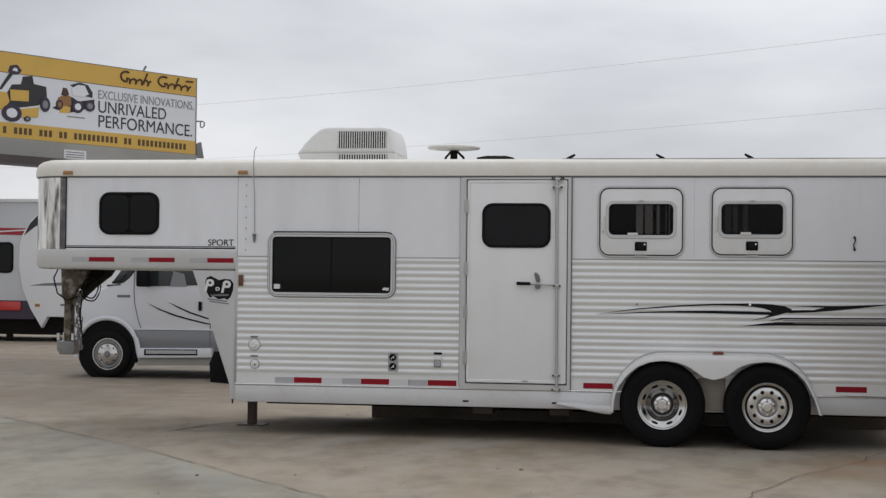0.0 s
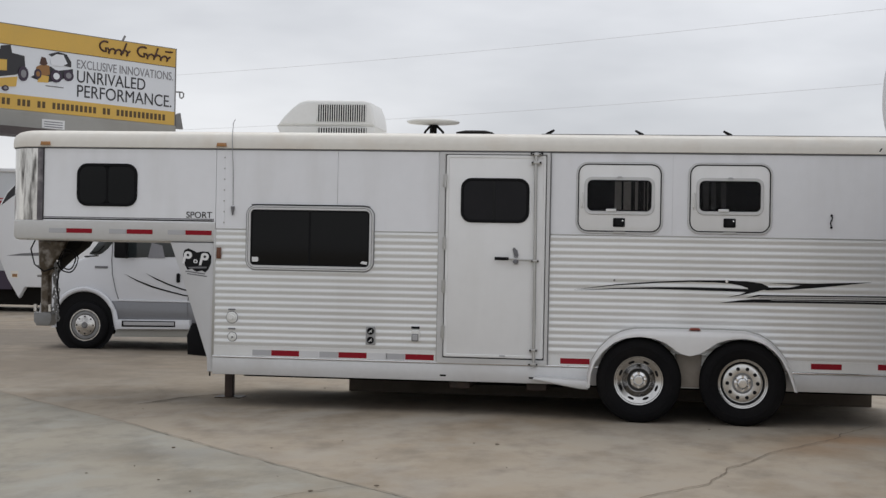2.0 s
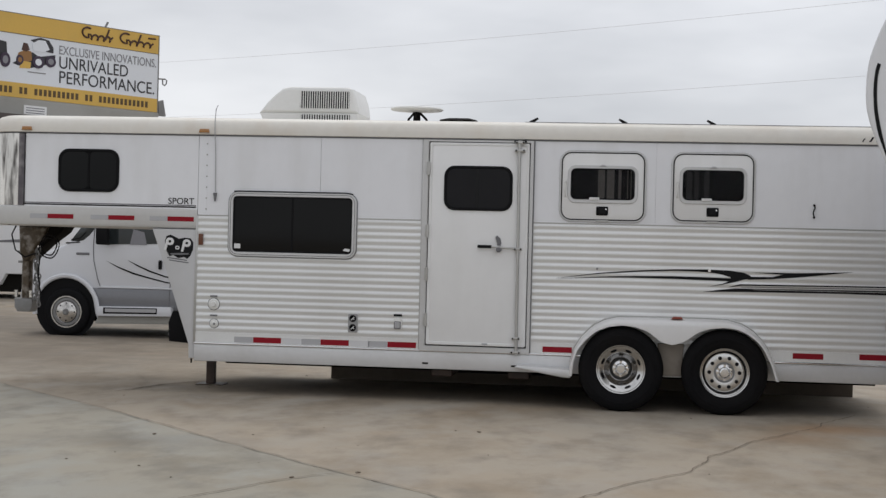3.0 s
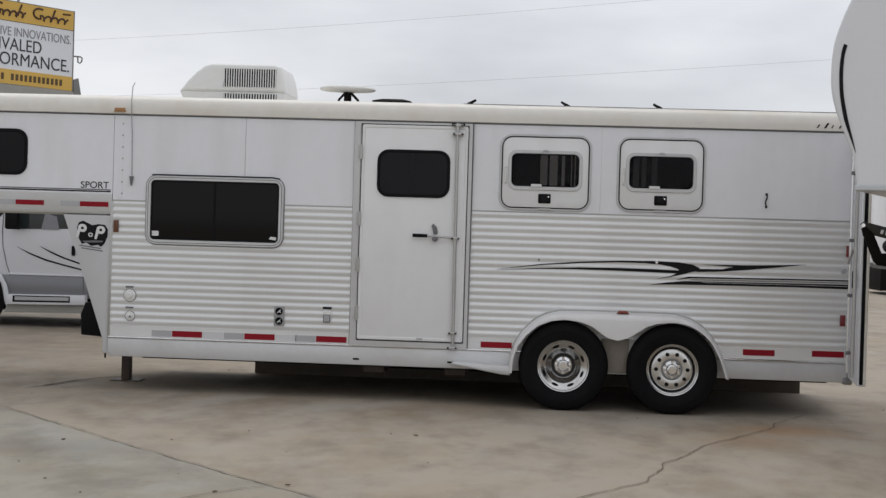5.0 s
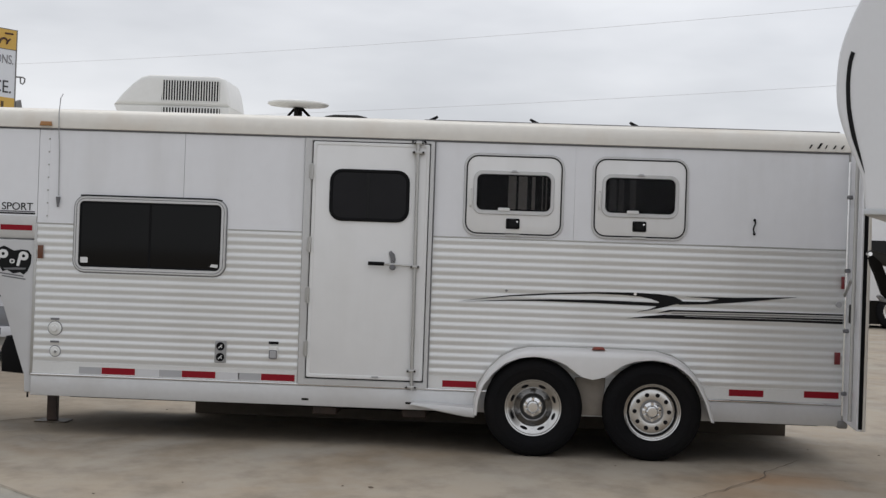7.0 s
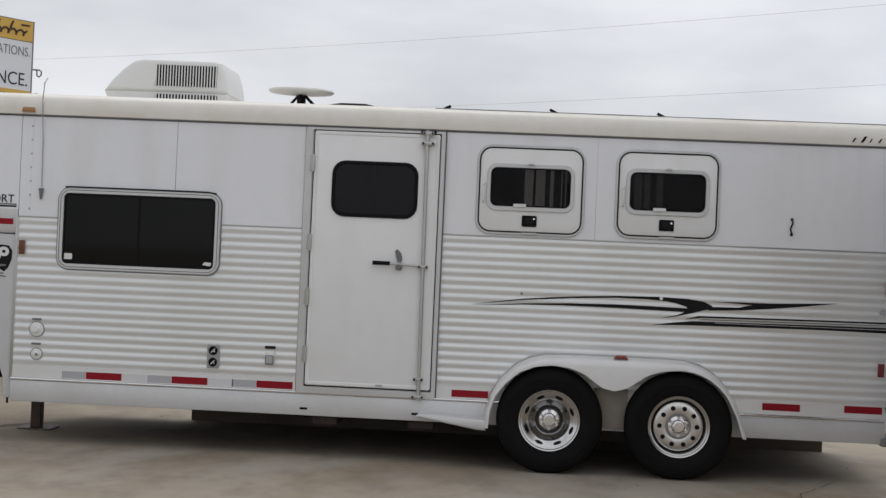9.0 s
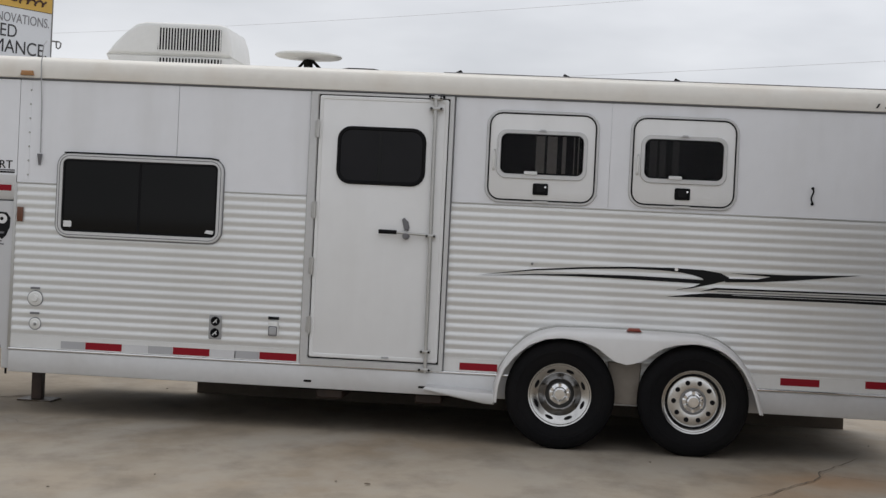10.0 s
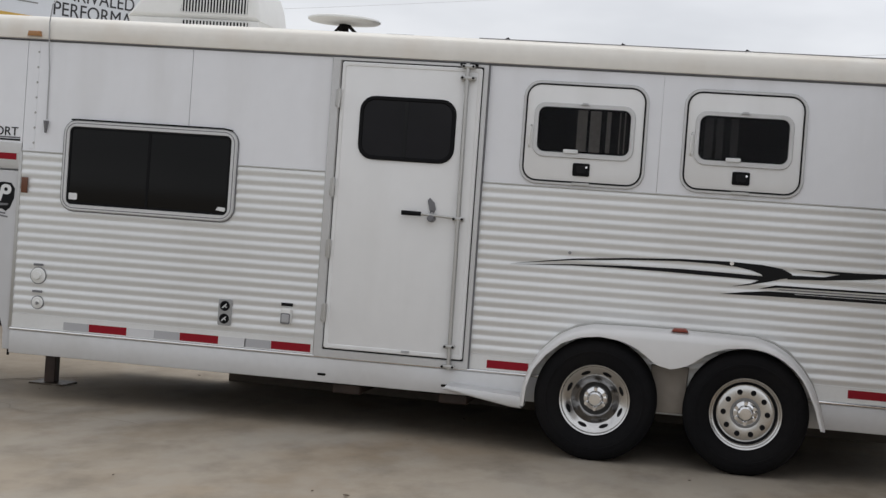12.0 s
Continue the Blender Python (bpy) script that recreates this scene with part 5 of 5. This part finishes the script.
part("dark_arch", decal([(-8.22, 2.12), (-8.10, 2.36), (-7.95, 2.52), (-7.80, 2.62), (-7.55, 2.68), (-7.55, 2.52), (-7.80, 2.42), (-8.02, 2.28)], RY - 0.041), M_INK, rv)
part("feather_stripe", decal([(-8.10, 1.12), (-7.8, 1.17), (-7.3, 1.20), (-6.9, 1.30), (-6.9, 1.20), (-7.3, 1.13)], RY - 0.041), M_DGREY, rv)
part("red_stripe", decal([(-14.4, 2.06), (-8.9, 2.14), (-8.24, 2.13), (-8.20, 2.27), (-8.9, 2.28), (-14.4, 2.26)], RY + 0.018), M_MAROON, rv)
part("pale_stripe", decal([(-14.4, 2.12), (-8.9, 2.18), (-8.22, 2.22), (-8.22, 2.245), (-8.9, 2.205), (-14.4, 2.15)], RY + 0.0155), M_CAMPER, rv)
part("window", hoop(rrect(-9.30, -8.45, 1.37, 1.99, 0.10), rrect(-9.26, -8.49, 1.41, 1.95, 0.07), RY - 0.01, RY + 0.02, 0.2), M_RUBBER, rv)
part("pane", prism(rrect(-9.27, -8.48, 1.40, 1.96, 0.07), RY - 0.002, RY + 0.006), M_GLASS, rv)
part("tail_lamp", prism(rrect(-8.98, -8.27, 0.62, 0.80, 0.03, 3), RY - 0.03, RY + 0.004, 0.01), M_TAIL, rv, "red rear lamp cluster")
part("dark_corner", prism([(-14.5, 0.45), (-8.0, 0.45), (-8.0, 0.70), (-8.06, 0.82), (-14.5, 0.82)], RY + 0.004, RY + 0.03), M_VIOLET, rv, "violet-black lower corner")
part("label", decal([(-8.00, 0.68), (-7.85, 0.68), (-7.85, 0.82), (-8.00, 0.82)], RY - 0.041), M_ROOF, rv)
part("label", decal([(-7.97, 0.70), (-7.87, 0.70), (-7.87, 0.76), (-7.97, 0.76)], RY - 0.044), M_ORANGE, rv)
# Reaches low so its dark face fills in the shade below the body.
part("chassis", box(-14.3, -6.4, RY + 0.1, RY + 2.3, 0.14, 0.64), M_DARK, rv, "dark steel chassis, deepened to fill in shade")
part("stabiliser_leg", box(-8.62, -8.52, RY + 0.12, RY + 0.22, 0.0, 0.4), M_DARK, rv)
part("stabiliser_leg", box(-8.90, -8.82, RY + 0.12, RY + 0.22, 0.0, 0.4), M_DARK, rv)
for x in (-11.2, -12.1):
    road_wheel(rv, x, RY + 0.05, 0.35, 0.19)
part("front_leg", box(-6.7, -6.6, RY + 0.2, RY + 0.3, 0.0, 0.5), M_DARK, rv)
rv.location, rv.scale = (-11.583, 18.86, 0.0), (1.131, 1.131, 1.091)

# ---- billboard on posts ----
BR = Vector((-7.748, 21.934, 0))
bu = Vector((2.887, 4.722, 0)).normalized()
BS, BZ, BH = 0.938, 0.4052, 0.9151
bn = Vector((bu.y, -bu.x, 0))
sign = thing("billboard", (BR + bu * -3.4), "yellow and white roadside billboard on steel posts", "billboard")


def on_board(bm):
    """x runs along the board from its right edge, z is the height, -y comes out of it."""
    m = Matrix(((bu.x * BS, -bn.x, 0, BR.x), (bu.y * BS, -bn.y, 0, BR.y), (0, 0, BH, BZ), (0, 0, 0, 1)))
    bmesh.ops.transform(bm, matrix=m, verts=bm.verts)
    return bm


def print_on(name, pts, material, d=0.004, owner=None, label=""):
    return part(name, on_board(prism(pts, -d, 0.0)), material, owner or sign, label)


SL = -9.6
part("panel", on_board(box(SL, 0.0, 0.0, 0.22, 4.43, 6.47)), M_PRINT, sign, "white printed panel")
part("yellow_band", on_board(box(SL, 0.0, -0.006, 0.0, 5.985, 6.47)), M_YELLOW, sign)
part("yellow_band", on_board(box(SL, 0.0, -0.006, 0.0, 4.43, 4.79)), M_YELLOW, sign)
part("edge_trim", on_board(box(-0.008, 0.02, -0.012, 0.25, 4.42, 6.48)), M_BOARD, sign)
part("edge_trim", on_board(box(SL, 0.03, -0.012, 0.25, 6.467, 6.484)), M_BOARD, sign)
part("skirt", on_board(box(SL, 0.02, -0.05, 0.18, 3.98, 4.42, 0.02, 1)), M_SKIRT, sign, "grey metal skirt")
part("walkway", on_board(box(SL, -4.45, -0.55, 0.2, 3.78, 3.97)), M_WALKWAY, sign, "dark steel walkway under the panel")
part("walkway_bracket", on_board(prism([(-4.45, 3.97), (-4.05, 3.97), (-4.30, 3.84), (-4.45, 3.82)], -0.5, 0.1)), M_WALKWAY, sign)
part("maker_plate", on_board(box(-4.14, -3.49, -0.06, -0.05, 4.04, 4.26)), M_STICK, sign)
for z in (4.07, 4.13, 4.19):
    part("plate_bar", on_board(box(-4.08, -3.55, -0.064, -0.06, z, z + 0.02)), M_DGREY, sign)
for s in (-1.0, -3.3, -9.2):
    part("post", on_board(box(s - 0.13, s + 0.13, 0.22, 0.52, -0.424, 6.2)), M_BOARD, sign)
part("lamp_arm", on_board(tube([(0.02, 0.0, 5.33), (0.22, -0.02, 5.34), (0.27, -0.03, 5.31), (0.26, -0.03, 5.22), (0.20, -0.03, 5.17), (0.14, -0.03, 5.19), (0.13, -0.03, 5.33)], 0.02, 6)), M_BOARD, sign)
part("ladder_frame", on_board(prism([(0.05, 4.35), (0.30, 4.35), (0.20, 4.78), (0.05, 4.72)], 0.0, 0.1)), M_BOARD, sign)
part("top_spike", on_board(tube([(-1.70, 0.05, 6.48), (-1.62, 0.05, 6.62)], 0.03, 6)), M_BOARD, sign)


def words(name, text, s0, s1, z0, z1, material):
    s0, s1, z0, z1 = s0 * BS, s1 * BS, z0 * BH + BZ, z1 * BH + BZ
    m = Matrix(((bu.x, 0, bn.x, BR.x + bu.x * s0 + bn.x * 0.006), (bu.y, 0, bn.y, BR.y + bu.y * s0 + bn.y * 0.006), (0, 1, 0, z0), (0, 0, 0, 1)))
    return lettering(name, text, material, sign, m, s1 - s0, z1 - z0)


words("slogan_lettering", "EXCLUSIVE INNOVATIONS.", -3.12, -0.08, 5.62, 5.84, M_INKGREY)
words("slogan_lettering", "UNRIVALED", -3.11, -0.99, 5.27, 5.57, M_INK)
words("slogan_lettering", "PERFORMANCE.", -3.10, -0.12, 4.90, 5.21, M_INK)
# the maker's script as plain looping strokes
for s0, s1 in ((-2.53, -1.50), (-1.36, -0.19)):
    run = s1 - s0
    line = [(s0 + run * (0.24 - 0.16 * math.sin(radians(a))), -0.012, 6.27 + 0.13 * math.cos(radians(a))) for a in range(-30, 200, 20)]
    line += [(s0 + run * (0.26 + 0.74 * f) + 0.05 * math.sin(f * 25), -0.012, 6.17 + 0.07 * math.sin(f * 25 + 1.2)) for f in (k / 30 for k in range(31))]
    part("script_stroke", on_board(tube(line, 0.026, 6)), M_BROWN, sign)
part("script_stroke", on_board(tube([(-1.62, -0.012, 6.42), (-1.74, -0.012, 6.14)], 0.026, 6)), M_BROWN, sign)
part("script_stroke", on_board(tube([(-0.60, -0.012, 6.42), (-0.72, -0.012, 6.14)], 0.026, 6)), M_BROWN, sign)
part("script_stroke", on_board(tube([(-0.36, -0.012, 6.36), (-0.02 - 0.1, -0.012, 6.37)], 0.022, 6)), M_BROWN, sign)
s = SL + 0.62
for count in (5, 7, 4, 3, 1, 4, 3, 2, 10, 2, 12):
    for k in range(count):
        print_on("text_bar", [(s, 4.530), (s + 0.084, 4.530), (s + 0.084, 4.690), (s, 4.690)], M_LINE, 0.010)
        s += 0.134
    s += 0.16
part("band_line", on_board(box(SL, 0.0, -0.009, -0.003, 5.975, 5.988)), M_LINE, sign)
part("fine_print_bar", on_board(box(-4.02, -3.50, -0.008, 0.0, 5.075, 5.10)), M_BOARD, sign)


def picture(s, z, k, kz, shapes, wheels, label):
    """A flat printed picture of a ride-on mower: filled outlines, then wheels (place, radii, rim)."""
    lift = 0.13
    owner = None
    for n, (name, pts, ink) in enumerate(shapes):
        line = [(s + k * a, z + kz * (b + lift * (a - 0.5))) for a, b in pts]
        shape = print_on(name, line, ink, 0.006 + 0.002 * n, owner, label if n == 0 else "")
        owner = owner or shape
    for n, (a, b, rx, rz, rim) in enumerate(wheels):
        x, y = s + k * a, z + kz * (b + lift * (a - 0.5))
        d = 0.006 + 0.002 * (len(shapes) + 2 * n)
        for name, f, ink in (("mower_tyre", 1.0, M_VIOLET), ("mower_rim", 0.55, rim)):
            print_on(name, [(x + f * k * rx * math.cos(2 * math.pi * j / 18), y + f * kz * rz * math.sin(2 * math.pi * j / 18)) for j in range(18)], ink, d + (0.002 if f < 1 else 0.0), owner)


small_mower = [
    ("mower_picture", [(0.0, 0.17), (0.10, 0.22), (0.12, 0.36), (0.24, 0.42), (0.46, 0.40), (0.60, 0.30), (0.98, 0.34), (0.98, 0.20), (0.70, 0.10), (0.40, 0.05), (0.12, 0.12)], M_INK),
    ("mower_hood", [(0.10, 0.24), (0.13, 0.40), (0.28, 0.46), (0.42, 0.42), (0.44, 0.22), (0.30, 0.18)], M_ORANGE),
    ("mower_deck", [(0.16, 0.06), (0.40, 0.04), (0.42, 0.18), (0.20, 0.22)], M_YELLOW),
    ("mower_seat", [(0.20, 0.46), (0.24, 0.62), (0.33, 0.60), (0.38, 0.46), (0.30, 0.42)], M_BROWN),
    ("mower_back", [(0.40, 0.68), (0.62, 0.73), (0.82, 0.67), (0.93, 0.50), (0.93, 0.38), (0.76, 0.42)], M_INK),
    ("mower_canopy", [(0.43, 0.60), (0.58, 0.68), (0.74, 0.66), (0.84, 0.46), (0.70, 0.40), (0.46, 0.44)], M_PRINT),
]
tall_mower = [
    ("mower_picture", [(0.20, 0.46), (0.34, 0.76), (0.70, 0.78), (0.92, 0.72), (0.94, 0.44), (0.78, 0.34), (0.50, 0.30), (0.20, 0.30)], M_INK),
    ("mower_seat", [(0.48, 0.72), (0.52, 0.92), (0.68, 0.94), (0.71, 0.76)], M_INK),
    ("mower_bar", [(0.12, 0.66), (0.17, 0.66), (0.40, 1.04), (0.33, 1.06)], M_INK),
    ("steering_loop", [(0.27, 1.02), (0.30, 1.14), (0.42, 1.16), (0.50, 1.04), (0.44, 0.96), (0.34, 0.96)], M_VIOLET),
    ("loop_gap", [(0.34, 1.04), (0.37, 1.10), (0.42, 1.08), (0.43, 1.02)], M_PRINT),
    ("mower_hood", [(0.0, 0.34), (0.02, 0.64), (0.26, 0.60), (0.30, 0.42), (0.20, 0.24)], M_YELLOW),
    ("mower_box", [(0.32, 0.44), (0.31, 0.66), (0.62, 0.64), (0.62, 0.42)], M_YELLOW),
    ("mower_deck", [(0.48, 0.10), (0.50, 0.27), (0.80, 0.30), (0.78, 0.10)], M_YELLOW),
]
for at in (-6.13, -8.5):
    picture(at, 4.82, 1.63, 1.20, tall_mower, [(0.34, 0.19, 0.165, 0.175, M_PRINT), (0.90, 0.36, 0.085, 0.15, M_INKGREY), (0.60, 0.07, 0.055, 0.055, M_INKGREY)], "printed yellow and black ride-on mower")
picture(-4.45, 5.14, 1.24, 1.10, small_mower, [(0.16, 0.24, 0.08, 0.11, M_ORANGE), (0.87, 0.19, 0.12, 0.125, M_INKGREY), (0.58, 0.18, 0.135, 0.14, M_PRINT)], "printed bronze and grey ride-on mower")

# ---- fifth-wheel camper whose raised nose overhangs the yard ----
FX, FY, FA = 5.476, -2.62, radians(-20)
camper = thing("fifth_wheel_camper", (FX + 4.0, FY - 0.6, 0), "white fifth-wheel camper nose with a curved black stripe", "camper")
FM = Matrix.Translation((FX, FY, 0)) @ Matrix.Rotation(FA, 4, "Z")


def on_camper(bm):
    """The raised nose and upper body."""
    bmesh.ops.transform(bm, matrix=FM @ Matrix.Translation((0, 0, -0.358)) @ Matrix.Diagonal((1.10, 1, 1.21, 1)), verts=bm.verts)
    return bm


def on_base(bm):
    """What stands on the ground under it."""
    bmesh.ops.transform(bm, matrix=FM, verts=bm.verts)
    return bm


nose_line = [(0.180, 1.807), (0.167, 1.888), (0.149, 1.987), (0.108, 2.077), (0.070, 2.158), (0.037, 2.239), (0.013, 2.329), (0.006, 2.437), (0.018, 2.581), (0.058, 2.707), (0.112, 2.824), (0.198, 2.968), (0.342, 3.130), (0.558, 3.265), (0.900, 3.355)]


def curve(pts, n=4):
    """Rounds a line of points off by cubic steps through them."""
    out = []
    for i in range(len(pts) - 1):
        a, b, c, d = (Vector(pts[min(max(k, 0), len(pts) - 1)]) for k in (i - 1, i, i + 1, i + 2))
        for j in range(n):
            t = j / n
            out.append(tuple(0.5 * (2 * b + (c - a) * t + (2 * a - 5 * b + 4 * c - d) * t * t + (3 * b - a - 3 * c + d) * t ** 3)))
    return out + [tuple(pts[-1])]


nose_line = curve(nose_line, 3)
part("nose_shell", on_camper(prism(nose_line + [(2.340, 3.400), (2.340, 1.807)], 0.0, 1.95, 0.05, 4)), M_CAMPER, camper, "smooth white moulded nose")
part("body", on_camper(prism([(2.340, 1.807), (7.650, 1.807), (7.650, 3.418), (2.340, 3.418)], 0.0, 1.95, 0.03)), M_CAMPER, camper)
# Out of view; added dark and far forward to dim the horse trailer's rear siding.
part("lower_body", on_base(prism([(0.95, 0.60), (7.65, 0.60), (7.65, 1.80), (0.75, 1.80), (0.80, 1.2)], 0.0, 1.95, 0.03)), M_LOWERDARK, camper, "unseen charcoal lower wall added to darken the trailer side")
part("bottom_moulding", on_camper(prism([(0.171, 1.793), (2.340, 1.793), (2.340, 1.821), (0.171, 1.821)], -0.008, 1.95, 0.008)), M_CAMPERGREY, camper)
part("curved_stripe", on_camper(decal(curve([(0.101, 2.577), (0.086, 2.518), (0.081, 2.446), (0.083, 2.374), (0.092, 2.293), (0.119, 2.176), (0.148, 2.077), (0.171, 1.996)]) + curve([(0.169, 1.996), (0.131, 2.086), (0.095, 2.176), (0.069, 2.293), (0.061, 2.374), (0.059, 2.446), (0.067, 2.536), (0.081, 2.585)]), -0.001, 0.003)), M_BLACK, camper, "black curved stripe")
# Added black sheet that puts shade on the underside of the nose.
part("underbelly", on_camper(box(0.27, 2.3, 0.10, 1.85, 1.800, 1.804)), M_DARK, camper, "black sheet added under the nose as shade")
part("cap_light", on_camper(prism(rrect(0.324, 0.396, 2.878, 2.914, 0.01, 2), -0.02, 0.0, 0.004, 1)), M_DARK, camper)
for v in (0.15, 1.65):
    part("landing_leg", on_base(box(2.75, 2.87, v, v + 0.12, 0.0, 0.9)), M_DARK, camper)
for u in (5.9, 6.8):
    part("wheel", on_base(lathe([(0.1, 0.02), (0.2, 0.0), (0.33, -0.01), (0.38, 0.03), (0.38, 0.2), (0.1, 0.22)], u, 0.38, 36)), M_TYRE, camper)
part("chassis", on_base(box(1.1, 7.5, 0.2, 1.75, 0.40, 0.62)), M_DARK, camper)

PY = -2.2


def under_nose(bm):
    """Sets the hitch parts a little larger, about the pivot bolt."""
    m = Matrix.Translation((5.812, PY, 1.590)) @ Matrix.Scale(1.079, 4) @ Matrix.Translation((-5.565, -PY, -1.619))
    bmesh.ops.transform(bm, matrix=m, verts=bm.verts)
    return bm


pin_box = part("pin_box", under_nose(prism([(5.550, 1.626), (5.571, 1.642), (5.604, 1.635), (5.742, 1.604), (5.926, 1.580), (6.064, 1.819), (6.571, 1.819), (6.571, 1.432), (6.064, 1.460), (5.744, 1.532), (5.646, 1.555), (5.594, 1.575)], PY, PY + 0.03, 0.004)), M_LOADER, camper, "dark olive hitch pin box under the nose")
part("strut", under_nose(prism([(5.559, 1.598), (5.581, 1.612), (5.631, 1.569), (5.685, 1.444), (5.751, 1.445), (6.340, 1.451), (6.340, 1.350), (5.751, 1.357), (5.670, 1.361), (5.639, 1.391), (5.594, 1.506), (5.569, 1.557)], PY - 0.012, PY + 0.03, 0.004)), M_DARK, pin_box)
part("pivot_bolt", under_nose(rod((5.565, PY - 0.012, 1.619), (5.565, PY + 0.04, 1.619), 0.012, seg=12)), M_CHROME, pin_box, "bright pivot bolt")
part("pin_plate", under_nose(prism([(5.618, 1.379), (5.627, 1.388), (5.650, 1.370), (5.723, 1.361), (5.723, 1.342), (5.641, 1.350)], PY - 0.02, PY + 0.05, 0.004, 1)), M_GALV, pin_box)
part("air_bag", under_nose(lathe([(0.0, -0.09), (0.034, -0.085), (0.044, -0.05), (0.036, 0.0), (0.044, 0.05), (0.034, 0.085), (0.0, 0.09)], 5.765, 1.490, 20, PY + 0.1)), M_RUBBER, pin_box)
for k in range(7):
    x = 5.673 + 0.031 * k
    part("name_bar", under_nose(prism([(x, 1.569 - 0.25 * (x - 5.673)), (x + 0.016, 1.566 - 0.25 * (x - 5.673)), (x + 0.024, 1.591 - 0.25 * (x - 5.673)), (x + 0.006, 1.594 - 0.25 * (x - 5.673))], PY - 0.003, PY + 0.001)), M_STICK, pin_box)

# ---- box truck at the far side of the yard ----
TY = 23.0
truck = thing("box_truck", (15.5, TY + 1.2, 0), "white box truck parked at the far edge", "truck")
part("cargo_box", prism([(12.83, 0.66), (19.0, 0.66), (19.0, 3.0), (12.83, 3.0)], TY, TY + 2.4, 0.05), M_CAMPER, truck)
part("side_window", prism(rrect(13.16, 13.95, 1.56, 2.13, 0.1), TY - 0.02, TY + 0.02), M_GLASS, truck)
# Dark box standing in for the shade beneath the truck.
part("skirt", box(12.7, 19.0, TY + 0.03, TY + 2.35, 0.10, 0.68), M_DARK, truck)
for x in (13.9, 17.6):
    road_wheel(truck, x, TY - 0.02, 0.42, 0.24)
truck.location, truck.scale = (15.88, 31.3, 0.0), (1.086, 1.086, 1.13)

# ---- power lines between two poles ----
PA, PB = Vector((48.0, 19.3, 0)), Vector((-52.0, 71.0, 0))
for k, p in enumerate((PA, PB)):
    pl = thing("utility_pole", p, "tall weathered wooden utility pole", "pole", "utility poles")
    part("mast", rod(p, p + Vector((0, 0, 12.2)), 0.17, 0.11), M_POLE, pl)
    part("cross_arm", rod(p + Vector((-0.4, -1.0, 11.5)), p + Vector((0.4, 1.0, 11.5)), 0.07), M_POLE, pl)


def span(z0, z1, sag):
    return [PA + (PB - PA) * f + Vector((0, 0, z0 + (z1 - z0) * f - sag * 4 * f * (1 - f))) for f in (i / 48 for i in range(49))]


for z0, z1, sag in ((12.3, 10.6, 1.9), (9.5, 7.7, 1.55)):
    at = PA + Vector((0, 0, z0))
    w = thing("power_cable", at, "thin grey power cable strung between poles", "cable", "power cables")
    part("cable", tube(span(z0, z1, sag), 0.0052, 5), M_WIRE, w)
